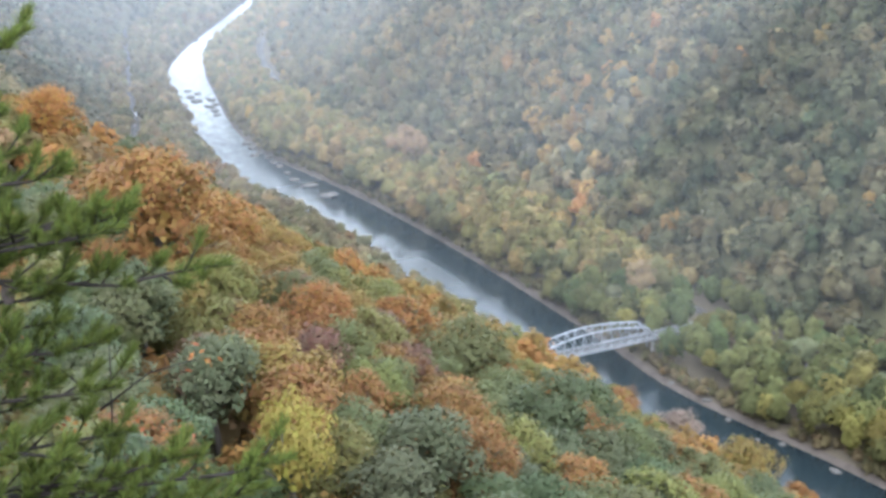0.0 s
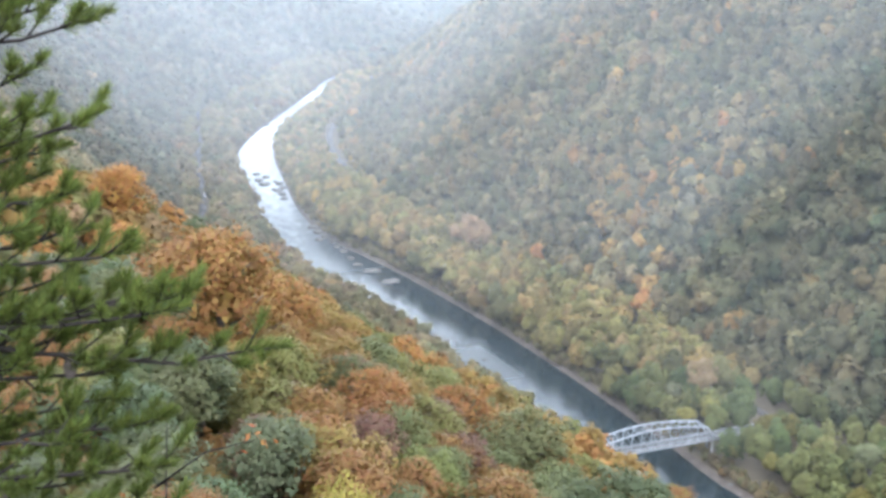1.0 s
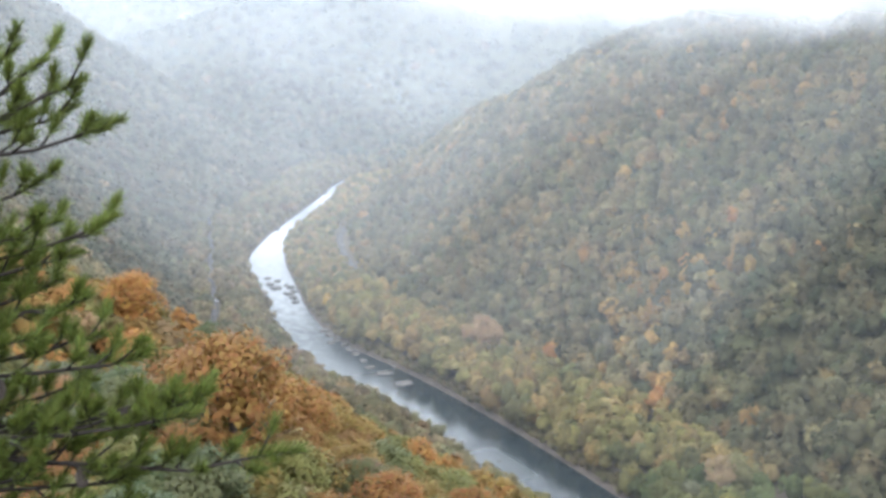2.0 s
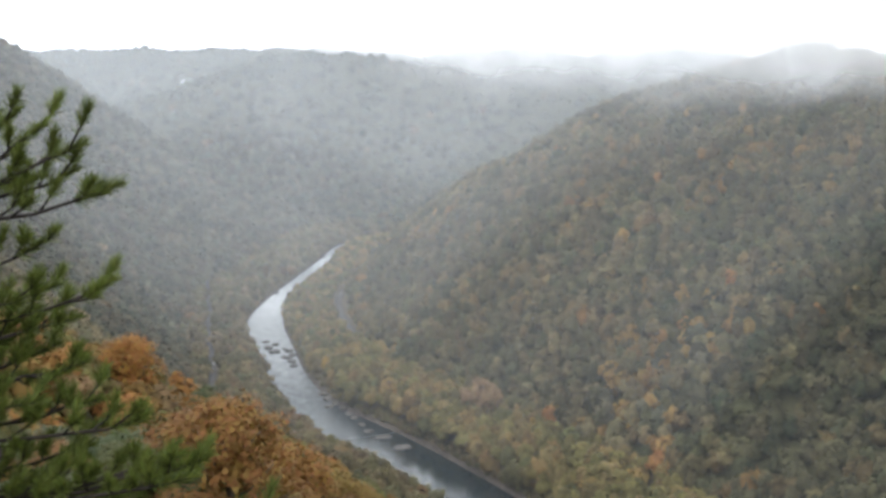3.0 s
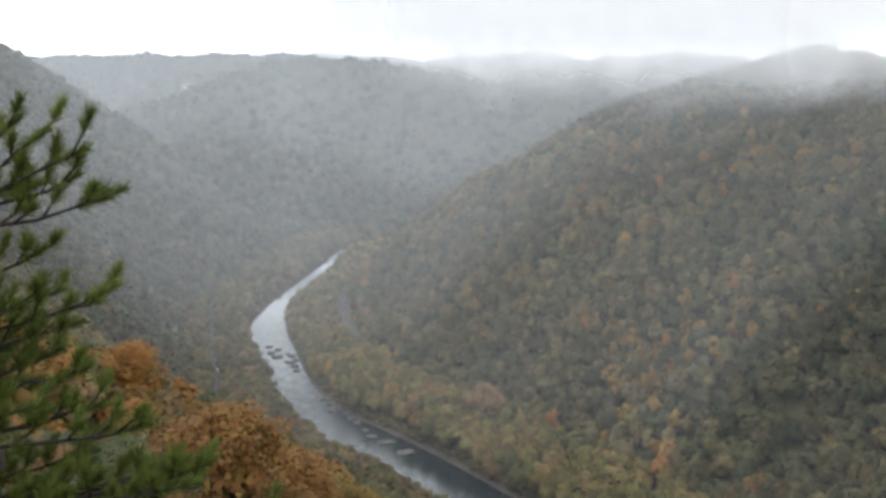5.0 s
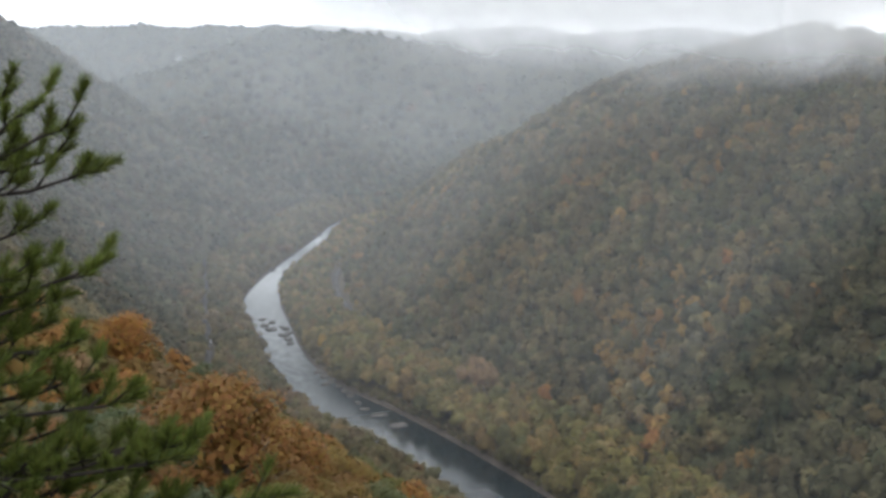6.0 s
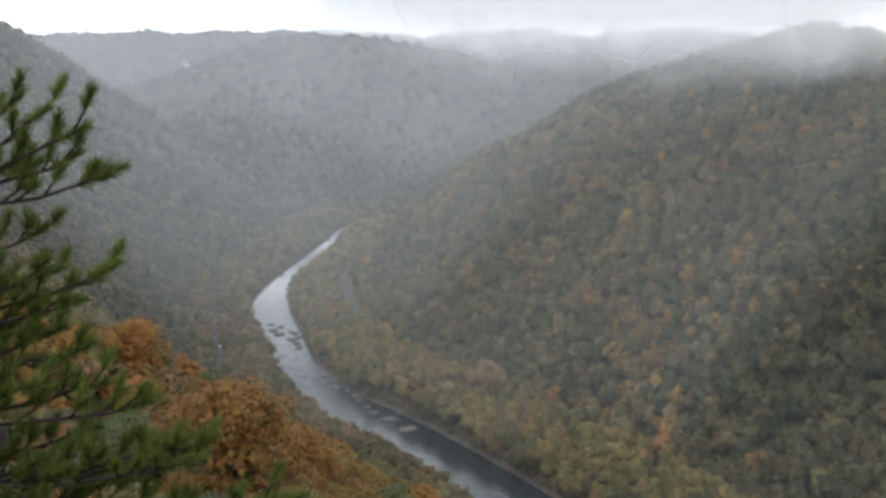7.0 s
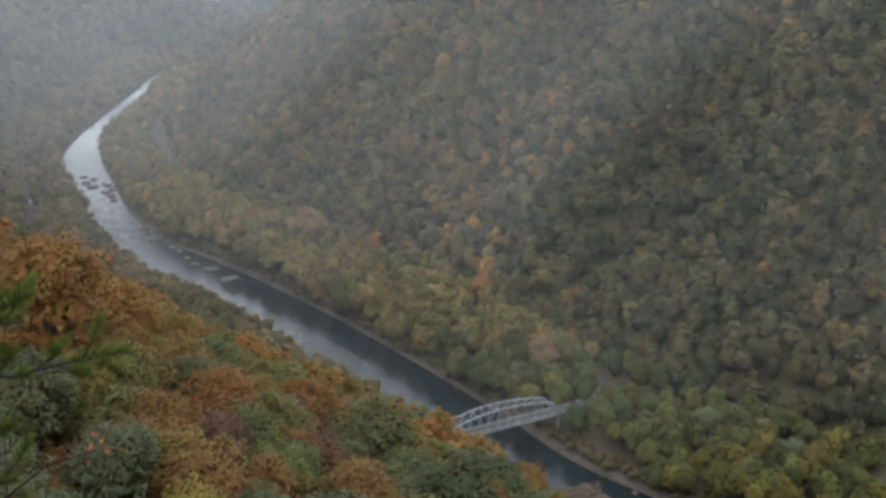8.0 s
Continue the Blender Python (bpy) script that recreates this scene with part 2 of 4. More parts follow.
def scatter(x0, x1, y0, y1, step, keep, wedge=(-23.3, 23.8)):
    """Tree places on an uneven lattice, in the stretch of the gorge that is looked over."""
    xs, ys = np.arange(x0, x1, step, dtype=float), np.arange(y0, y1, step * 0.87, dtype=float)
    X, Y = np.meshgrid(xs, ys)
    X[1::2] += step / 2
    X, Y = X.ravel() + RNG.uniform(-0.5, 0.5, X.size) * step, Y.ravel() + RNG.uniform(-0.5, 0.5, X.size) * step
    az = np.degrees(np.arctan2(X, Y))
    m = (az > wedge[0]) & (az < wedge[1]) & (Y > 10)
    X, Y = X[m], Y[m]
    e, s, a = river_distance(X, Y)
    m = keep(X, Y, e, s)
    return X[m], Y[m], e[m], s[m]


def pick(n, palette, patch):
    """Colours from (colour, weight) pairs; patch in -1..1 favours the later ones where it is high, so that kinds stand together."""
    w = np.array([p[1] for p in palette], float)
    cum = np.cumsum(w / w.sum())
    u = np.clip(RNG.random(n) * 0.7 + 0.3 * (0.5 + 0.75 * patch), 0, 0.9999)
    cols = np.array([p[0] for p in palette])[np.searchsorted(cum, u)]
    return cols * RNG.uniform(0.72, 1.28, (n, 1)) * RNG.uniform(0.96, 1.04, (n, 3))


def ball(sub):
    bm = bmesh.new()
    bmesh.ops.create_icosphere(bm, subdivisions=sub, radius=1)
    v, f = np.array([v.co[:] for v in bm.verts]), np.array([[q.index for q in p.verts] for p in bm.faces])
    bm.free()
    return v, f


def crowns(name, centers, radii, tints, leaves, size, label, mat, up=0.35, lobes=6):
    """One mesh of many crowns, for woods too far off to count: each crown is a heart, tinted darker for inner shade,
    with several rounded limbs of leaf clumps round it.
    """
    n, per = len(centers), max(leaves // lobes, 3)

    def unit(v):
        return v / np.linalg.norm(v, axis=-1, keepdims=True)
    ld = RNG.normal(size=(n, lobes, 3))
    ld[..., 2] = np.abs(ld[..., 2]) * 1.2 - 0.25
    ld[:, 0] = (0, 0, 1.0)
    ld = unit(ld + RNG.normal(size=ld.shape) * 0.12)
    reach, fat = RNG.uniform(0.36, 0.66, (n, lobes, 1)), RNG.uniform(0.34, 0.56, (n, lobes, 1))
    lc = ld * reach
    d = unit(unit(RNG.normal(size=(n, lobes, per, 3))) + ld[:, :, None] * 0.65 + np.array((0, 0, 0.3)))
    q = lc[:, :, None] + d * (fat * RNG.uniform(0.72, 1.12, (n, lobes, per)))[..., None]
    p = (centers[:, None, None] + q * radii[:, None, None]).reshape(-1, 3)
    nor = unit(d.reshape(-1, 3) * 0.8 + RNG.normal(size=p.shape) * 0.34 + np.array((0, 0, 0.4)))
    u = unit(np.cross(nor, RNG.normal(size=p.shape)))
    v = np.cross(nor, u)
    s = np.repeat(size * (radii[:, 0] / 5.0) ** 0.5, lobes * per)[:, None] * RNG.uniform(0.55, 1.35, (len(p), 1))
    leaf = np.stack([p - u * s * 0.6 - v * s * 0.4, p + u * s * 0.6 - v * s * 0.35, p + v * s * 0.65], 1).reshape(-1, 3)
    o, tri = ball(1)
    od = np.broadcast_to(o, (n, *o.shape))
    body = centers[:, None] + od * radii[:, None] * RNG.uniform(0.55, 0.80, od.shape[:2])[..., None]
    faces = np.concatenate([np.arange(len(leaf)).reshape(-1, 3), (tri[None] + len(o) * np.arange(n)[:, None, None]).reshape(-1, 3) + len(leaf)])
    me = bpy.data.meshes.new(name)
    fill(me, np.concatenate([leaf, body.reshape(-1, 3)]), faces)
    me.polygons.foreach_set("use_smooth", np.ones(len(faces), bool))
    # leaf clumps shade with the rounding of their limb and of the crown
    soft = d.reshape(-1, 3) * 0.8 + unit(q.reshape(-1, 3)) * 0.4 + RNG.normal(size=p.shape) * 0.16 + np.array((0, 0, up))
    sn = np.concatenate([np.repeat(soft, 3, axis=0), (od + np.array((0, 0, up))).reshape(-1, 3)])
    me.normals_split_custom_set_from_vertices(unit(sn))
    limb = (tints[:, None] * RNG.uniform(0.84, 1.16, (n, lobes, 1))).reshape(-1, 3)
    # the heart gets 0.8 of the tint: shade inside the crown, put into colour
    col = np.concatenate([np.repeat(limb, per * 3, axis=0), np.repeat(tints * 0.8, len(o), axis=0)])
    at = me.attributes.new("tint", "FLOAT_COLOR", "POINT")
    at.data.foreach_set("color", np.concatenate([col, np.ones((len(col), 1))], 1).astype(np.float32).ravel())
    me.materials.append(mat)
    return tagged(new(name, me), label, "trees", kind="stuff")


def wood(name, place, tall, wide, palette, leaves, size, label, mat=None, up=0.55):
    X, Y, e, s = place
    n = len(X)
    z = ground_height(X, Y)
    hgt = tall * RNG.uniform(0.8, 1.12, n)
    r = wide * RNG.uniform(0.6, 1.0, n) * RNG.choice((1.0, 1.0, 1.35), n)
    rad = np.stack([r * RNG.uniform(0.9, 1.1, n), r * RNG.uniform(0.9, 1.1, n), np.minimum(hgt * 0.5, r * RNG.uniform(0.95, 1.45, n))], 1)
    c = np.stack([X, Y, z + hgt - rad[:, 2]], 1)
    tints = pick(n, palette, wobble(X * 3.4, Y * 3.4, 4.0))
    tints = tints * (1 + 0.16 * wobble(X * 2.2, Y * 2.6, 8.0))[:, None]
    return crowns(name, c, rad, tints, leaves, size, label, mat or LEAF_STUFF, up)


SLOPE = [((0.065, 0.066, 0.029), 3), ((0.081, 0.074, 0.034), 3), ((0.098, 0.082, 0.039), 3), ((0.117, 0.094, 0.045), 3),
         ((0.133, 0.094, 0.039), 2), ((0.162, 0.102, 0.034), 1.0), ((0.206, 0.119, 0.037), 0.3)]
# the SLOPE colours again, darkened: shade put into the leaf colour
SLOPE_SHADED = [((0.045, 0.052, 0.025), 3), ((0.057, 0.058, 0.028), 3), ((0.069, 0.064, 0.033), 3), ((0.082, 0.074, 0.038), 3),
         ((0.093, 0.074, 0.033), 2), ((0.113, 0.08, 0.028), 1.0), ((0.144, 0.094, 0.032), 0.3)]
WARM = [((0.094, 0.089, 0.055), 3), ((0.133, 0.109, 0.055), 4), ((0.2, 0.128, 0.043), 4), ((0.212, 0.109, 0.038), 3)]
BANK = [((0.092, 0.09, 0.036), 3), ((0.124, 0.107, 0.038), 4), ((0.142, 0.11, 0.046), 2),
        ((0.173, 0.121, 0.046), 4), ((0.231, 0.145, 0.036), 0.7)]
NEAR = [((0.09, 0.085, 0.042), 3), ((0.105, 0.089, 0.042), 4), ((0.125, 0.097, 0.052), 3), ((0.147, 0.097, 0.044), 1.5)]
BANK_GREEN = [((0.067, 0.08, 0.03), 3), ((0.09, 0.092, 0.032), 4), ((0.129, 0.112, 0.032), 2), ((0.118, 0.087, 0.039), 1.5)]
NEAR_WARM = [((0.076, 0.077, 0.029), 3), ((0.1, 0.091, 0.03), 3), ((0.152, 0.099, 0.032), 2.5), ((0.176, 0.093, 0.03), 3), ((0.15, 0.105, 0.051), 2)]
SPUR = [((0.064, 0.066, 0.042), 4), ((0.078, 0.073, 0.045), 3), ((0.092, 0.078, 0.048), 3), ((0.119, 0.087, 0.045), 0.8)]
FAR = [((0.063, 0.068, 0.048), 4), ((0.079, 0.076, 0.048), 3), ((0.104, 0.078, 0.046), 1)]
# trees that stand on their own in view: the woods leave them room
APART = np.array([(34, 244, 8), (46, 240, 8), (55, 218, 8), (25, 262, 8), (-80, 262, 9), (-66, 268, 7), (-19, 238, 7), (36, 203, 7), (22, 196, 8), (-38, 196, 7),
                  (92, 590, 9), (102, 596, 8), (78, 592, 6), (135, 527, 8), (150, 517, 9), (162, 500, 8), (122, 537, 6), (142, 506, 6), (176, 486, 8), (160, 482, 6),
                  (-25, 812, 14), (15, 712, 6), (-119, 912, 6), (-229, 966, 9)], float)


def roomy(x, y):
    return np.min(np.hypot(x[:, None] - APART[None, :, 0], y[:, None] - APART[None, :, 1]) - APART[None, :, 2] * 0.8, axis=1) > 0


def warm_place(x, y):
    """The belt of gold and orange trees low on the far slope."""
    belt = np.exp(-((x - 62) / 48) ** 2 - ((y - 765) / 52) ** 2)
    return belt * 0.85 + 0.02 > RNG.random(np.shape(x))


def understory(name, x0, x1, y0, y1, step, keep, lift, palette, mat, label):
    """A closed leaf layer added between the crowns, to limit how dark gaps get."""
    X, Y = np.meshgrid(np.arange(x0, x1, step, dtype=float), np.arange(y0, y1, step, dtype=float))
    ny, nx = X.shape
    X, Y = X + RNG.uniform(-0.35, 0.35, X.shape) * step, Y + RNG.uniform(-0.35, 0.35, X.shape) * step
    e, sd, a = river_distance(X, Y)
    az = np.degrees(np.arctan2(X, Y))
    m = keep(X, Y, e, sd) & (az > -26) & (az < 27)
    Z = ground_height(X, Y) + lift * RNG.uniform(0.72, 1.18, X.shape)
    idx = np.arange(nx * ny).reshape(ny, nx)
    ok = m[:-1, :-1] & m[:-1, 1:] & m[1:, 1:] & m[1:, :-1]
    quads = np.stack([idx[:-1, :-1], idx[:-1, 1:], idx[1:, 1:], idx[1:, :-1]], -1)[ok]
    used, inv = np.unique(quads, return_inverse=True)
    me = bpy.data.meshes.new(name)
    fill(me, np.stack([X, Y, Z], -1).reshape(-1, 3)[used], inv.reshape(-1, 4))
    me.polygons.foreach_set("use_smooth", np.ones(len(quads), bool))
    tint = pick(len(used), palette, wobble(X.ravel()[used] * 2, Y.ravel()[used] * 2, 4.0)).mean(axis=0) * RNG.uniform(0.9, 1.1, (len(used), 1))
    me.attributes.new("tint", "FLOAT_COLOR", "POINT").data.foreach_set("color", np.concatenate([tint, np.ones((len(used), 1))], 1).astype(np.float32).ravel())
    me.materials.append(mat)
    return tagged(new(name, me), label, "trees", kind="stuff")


# the hillside layer takes the darkened palette: shade of the gaps put into colour
understory("hillside_understory", -330, 640, 480, 1720, 4.0, lambda x, y, e, s: (s > 0) & (e > 62) & (y < 1700), 3.5, SLOPE_SHADED, LEAF_STUFF,
           "added leaf layer between the crowns on the slope, in shade-darkened olive-grey")
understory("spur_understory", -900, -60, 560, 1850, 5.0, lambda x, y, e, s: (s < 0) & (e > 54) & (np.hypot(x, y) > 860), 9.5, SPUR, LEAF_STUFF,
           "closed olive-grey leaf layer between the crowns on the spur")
understory("distant_understory", -1700, 700, 1700, 3100, 10.0, lambda x, y, e, s: (e > 16) & ((s < 0) | (y > 1640)), 10.0, FAR, LEAF_FAR,
           "closed muted leaf layer on the far ridges")
place = scatter(-330, 620, 480, 1720, 8.3, lambda x, y, e, s: (s > 0) & (e > np.where(y < 620, 63, 60)) & (np.hypot(x, y) < 1330 + 2.0 * np.maximum(140 - x, 0)) & (((x + 205) * 440 + (y - 1590) * 343) / 558 < 75))
hot = warm_place(place[0], place[1])
# towards the lower right the slope wears the shade-darkened copy of its colours
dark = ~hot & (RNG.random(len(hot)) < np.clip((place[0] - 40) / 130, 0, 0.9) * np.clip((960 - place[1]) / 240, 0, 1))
wood("dark_hillside_oaks", [p[dark] for p in place], 19, 7.8, SLOPE_SHADED, 102, 1.7, "dull green and grey-brown oaks on the lower far slope, darkened for shade", up=0.35)
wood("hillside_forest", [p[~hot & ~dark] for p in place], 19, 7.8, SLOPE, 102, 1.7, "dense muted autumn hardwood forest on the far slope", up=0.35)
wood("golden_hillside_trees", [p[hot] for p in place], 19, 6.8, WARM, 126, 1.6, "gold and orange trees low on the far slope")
bank = scatter(-330, 420, 380, 1650, 8.0, lambda x, y, e, s: (s > 0) & (e > 1.2) & (e < 62) & ((e < 46) | (e > 53)) & ((np.abs(y - 1210) > 170) | (e < 43) | (e > 57)) & roomy(x, y)
                                 & ((np.abs(y - 548 - 0.512 * (x - 90)) > 6) | (x > 118) | (x < 76))
                                 & ~((x > 82) & (x < 114) & (y > 508) & (y < 556) & (e < 8)) & ~((x > 103) & (x < 150) & (y > 545) & (y < 618) & (e > 38) & (e < 57)))
green = bank[1] < 610
wood("riverbank_forest", [p[~green] for p in bank], np.where(bank[2][~green] < 46, 20, 15) * np.where(bank[1][~green] > 1000, 0.55, 1), np.where(bank[1][~green] > 1000, 5.2, 7.6), BANK, 210, 1.35, "olive and tan trees along the river bank")
wood("green_riverbank_trees", [p[green] for p in bank], 19, 7.2, BANK_GREEN, 330, 1.05, "green and yellow-green trees on the bank below the bridge")
spur = scatter(-900, -60, 560, 1800, 8.8, lambda x, y, e, s: (s < 0) & (e > 1.5) & (np.abs(x + 221 + 0.247 * (y - 919)) > 4.2) & (np.hypot(x, y) > 860) & roomy(x, y))
low = spur[2] < 56
wood("spur_bank_trees", [p[low] for p in spur], 13, 6.4, NEAR, 84, 1.8, "tan and olive trees on the bank below the spur")
wood("spur_forest", [p[~low] for p in spur], 15, 7.4, SPUR, 54, 2.4, "dull olive-grey woods on the spur up the valley")
wood("distant_forest", scatter(-1700, 700, 1690, 3080, 14, lambda x, y, e, s: (e > 8) & ((s < 0) | (y > 1640)) & ((y < 2380) | (x < -250)), (-24.5, 9.0)),
     16, 9.5, FAR, 18, 4.2, "muted far woods on the ridges at the valley's end", mat=LEAF_FAR)
lower = scatter(-420, 420, 150, 900, 7.8, lambda x, y, e, s: (s < 0) & (e > 1.5) & (np.hypot(x, y) > np.where(x < 2, 246, 190)) & (np.hypot(x, y) <= 880) & roomy(x, y))
close = np.hypot(lower[0], lower[1]) < 430
wood("lower_slope_forest", [p[close] for p in lower], np.where(lower[2][close] < 30, 22, 14), 6.2, NEAR_WARM, 280, 1.0, "orange, tan and olive trees on the lower slope")
wood("left_bank_forest", [p[~close] for p in lower], np.where(lower[2][~close] < 30, np.where(lower[1][~close] > 740, 15, 22), 15), 7.0, NEAR, 150, 1.5, "dull olive-grey trees along the near bank")
wood("slope_shrubs", scatter(-110, 110, 40, 260, 3.6, lambda x, y, e, s: (s < 0) & (e > 4) & (np.hypot(x, y) > 45) & (np.hypot(x, y) < 255)),
     5.5, 2.9, NEAR_WARM, 36, 0.9, "low shrubs and saplings under the trees on the slope")
wood("riverbank_shrubs", scatter(-330, 420, 330, 1850, 3.6, lambda x, y, e, s: (e > 0.3) & (e < 8) & ((s > 0) | (y > 850)) & ~((s > 0) & (x > 80) & (e < 1.6))),
     5.5, 3.0, NEAR, 42, 1.1, "low olive shrubs at the water's edge")


# ---------------------------------------------------------------- building helpers
def part(name, bm, mat, parent, label=""):
    me = bpy.data.meshes.new(name)
    bm.to_mesh(me)
    bm.free()
    return mesh_part(name, me, mat, parent, label)


def mesh_part(name, me, mat, parent, label=""):
    if not me.materials:
        me.materials.append(mat)
    ob = new(name, me)
    ob.parent = parent
    if label:
        ob["label"] = label
    return ob


def tube(bm, pts, radii, sides=6):
    """A tapered limb along a line of places."""
    rings = []
    for i, p in enumerate(pts):
        d = (Vector(pts[min(i + 1, len(pts) - 1)]) - Vector(pts[max(i - 1, 0)])).normalized()
        u = d.orthogonal().normalized()
        v = d.cross(u)
        rings.append([bm.verts.new(Vector(p) + (u * math.cos(k * math.tau / sides) + v * math.sin(k * math.tau / sides)) * radii[i]) for k in range(sides)])
    for a, b in zip(rings, rings[1:]):
        for k in range(sides):
            bm.faces.new((a[k], a[(k + 1) % sides], b[(k + 1) % sides], b[k])).smooth = True
    bm.faces.new(rings[0][::-1])
    bm.faces.new(rings[-1])


def beam(bm, a, b, w, h, up=(0, 0, 1)):
    """A bar of section w by h from a to b."""
    a, b = Vector(a), Vector(b)
    d = (b - a).normalized()
    x = d.cross(Vector(up))
    x = (x if x.length > 1e-4 else d.orthogonal()).normalized()
    y = x.cross(d)
    vs = [[bm.verts.new(p + x * sx * w / 2 + y * sy * h / 2) for sx, sy in ((-1, -1), (1, -1), (1, 1), (-1, 1))] for p in (a, b)]
    for k in range(4):
        bm.faces.new((vs[0][k], vs[0][(k + 1) % 4], vs[1][(k + 1) % 4], vs[1][k]))
    bm.faces.new(vs[0][::-1])
    bm.faces.new(vs[1])


def bar(name, a, b, w, h, mat, parent, label=""):
    bm = bmesh.new()
    beam(bm, a, b, w, h)
    return part(name, bm, mat, parent, label)


def ribbon(name, side, offsets, lift, rows, mat, line=LINE):
    """A strip that follows the river, or another line, at some distance from its edge."""
    verts, faces = [], []
    k = len(offsets)
    for i in rows:
        x, y, w = line[i]
        a, b = line[max(i - 1, 0)], line[min(i + 1, len(line) - 1)]
        t = Vector((b[0] - a[0], b[1] - a[1])).normalized()
        for o in offsets:
            verts.append((x + t.y * side * (w + o), y - t.x * side * (w + o), 0))
    v = np.array(verts)
    v[:, 2] = ground_height(v[:, 0], v[:, 1]) + np.tile(lift, len(rows))
    for i in range(len(rows) - 1):
        for c in range(k - 1):
            q = i * k + c
            faces.append((q, q + 1, q + k + 1, q + k))
    me = bpy.data.meshes.new(name)
    me.from_pydata(v.tolist(), [], faces)
    me.materials.append(mat)
    return new(name, me)


# ---------------------------------------------------------------- banks and tracks
for side, text in ((1, "far"), (-1, "near")):
    tagged(ribbon("shore", side, [-1.0, 0, 0.8, 1.6, 2.4], [0.3, 0.3, 0.3, 0.3, 0.1], range(24, 160), SHORE),
           "bare brown mud and stone shore at the water's edge", "shore", kind="structure")
RAIL = surface("rusty_rail", [(0.3, (0.10, 0.08, 0.07)), (0.7, (0.25, 0.22, 0.20))], 2.0, 0.5, 0.1, 9.0, 0.6)
# the line on the spur's side leaves the river a little as it goes up the valley
SPUR_LINE = smooth_line(np.array([(-204, 850, 0), (-221, 919, 0), (-262, 1085, 0), (-313, 1290, 0), (-340, 1400, 0), (-362, 1490, 0)], float))
for line, off, rows in ((LINE, 50, range(28, 150)), (SPUR_LINE, 0, range(len(SPUR_LINE)))):
    track = tagged(ribbon("railway_track", 1, [off - 2.8, off - 1.7, off - 1.5, off + 1.5, off + 1.7, off + 2.8], [0.1, 0.45, 0.5, 0.5, 0.45, 0.1], rows, BALLAST, line),
                   "railway track on a bed of grey crushed stone", "railway", kind="structure")
    for r in (-0.75, 0.75):
        rail = ribbon("rail", 1, [off + r - 0.06, off + r - 0.05, off + r + 0.05, off + r + 0.06], [0.52, 0.72, 0.72, 0.52], rows, RAIL, line)
        rail.parent = track


# ---------------------------------------------------------------- the truss bridge
def build_bridge():
    left, right = Vector((35, 519.5, 12.6)), Vector((90, 547.7, 12.6))
    ax = (right - left).normalized()
    cr = Vector((ax.y, -ax.x, 0))
    up = Vector((0, 0, 1))
    root = tagged(new("truss_bridge"), "silver-painted steel truss bridge with arched top chords over the river", "bridge")
    root.location = left
    n, half = 13, 3.4
    step = (right - left).length / n
    tops = [0, 5.6, 6.7, 7.6, 8.4, 8.9, 9.2, 9.2, 9.0, 8.6, 8.0, 7.3, 6.4, 0]

    def at(i, side, z):
        return ax * (i * step) + cr * side * half + up * z
    for side in (-1, 1):
        for i in range(n):
            bar("top_chord" if 0 < i < n - 1 else "end_post", at(i, side, tops[i]), at(i + 1, side, tops[i + 1]), 0.55, 0.6, STEEL, root)
            bar("bottom_chord", at(i, side, 0), at(i + 1, side, 0), 0.4, 0.5, STEEL, root)
        for i in range(1, n):
            bar("vertical_post", at(i, side, 0.2), at(i, side, tops[i] - 0.2), 0.22, 0.24, STEEL, root)
        for i in range(1, n - 1):
            a, b = ((i, tops[i]), (i + 1, 0)) if i < n / 2 else ((i, 0), (i + 1, tops[i + 1]))
            bar("diagonal", at(a[0], side, a[1]), at(b[0], side, b[1]), 0.2, 0.22, STEEL, root)
            if i == 6:
                bar("diagonal", at(6, side, 0), at(7, side, tops[7]), 0.2, 0.22, STEEL, root)
    for i in range(1, n):
        bar("top_strut", at(i, -1, tops[i] - 0.1), at(i, 1, tops[i] - 0.1), 0.16, 0.24, STEEL, root)
        bar("floor_beam", at(i, -1, -0.3), at(i, 1, -0.3), 0.3, 0.6, STEEL, root)
        if i < n - 1:
            bar("sway_brace", at(i, -1, tops[i]), at(i + 1, 1, tops[i + 1]), 0.08, 0.08, STEEL, root)
            bar("sway_brace", at(i, 1, tops[i]), at(i + 1, -1, tops[i + 1]), 0.08, 0.08, STEEL, root)
    length = n * step
    bar("deck", ax * -12 + up * 0.2, ax * (length + 26) + up * 0.2, 5.6, 0.35, CONCRETE, root, "grey concrete road deck")
    bar("roadway", ax * -12 + up * 0.42, ax * (length + 26) + up * 0.42, 4.8, 0.08, ASPHALT, root, "worn asphalt surface")
    for side in (-1, 1):
        for z in (0.75, 1.15):
            bar("guard_rail", ax * -12 + cr * side * 2.75 + up * z, ax * (length + 25) + cr * side * 2.75 + up * z, 0.08, 0.22, STEEL, root)
        bar("girder", ax * length + cr * side * 2.2 - up * 0.5, ax * (length + 25) + cr * side * 2.2 - up * 0.5, 0.35, 1.1, STEEL, root)
        for k in range(24):
            u = -12 + k * (length + 37) / 23
            bar("rail_post", ax * u + cr * side * 2.75 + up * 0.35, ax * u + cr * side * 2.75 + up * 1.25, 0.12, 0.12, STEEL, root)
    for u in (length - 0.5, length + 8, length + 17):
        foot = left + ax * u
        g = float(ground_height(np.array(foot.x), np.array(foot.y))) - left.z - 1.5
        for side in (-1, 1):
            bm = bmesh.new()
            tube(bm, [ax * u + cr * side * 2.1 + up * g, ax * u + cr * side * 2.1 - up * 1.6], [0.75, 0.6], 10)
            part("pier_column", bm, CONCRETE, root, "pale weathered concrete column")
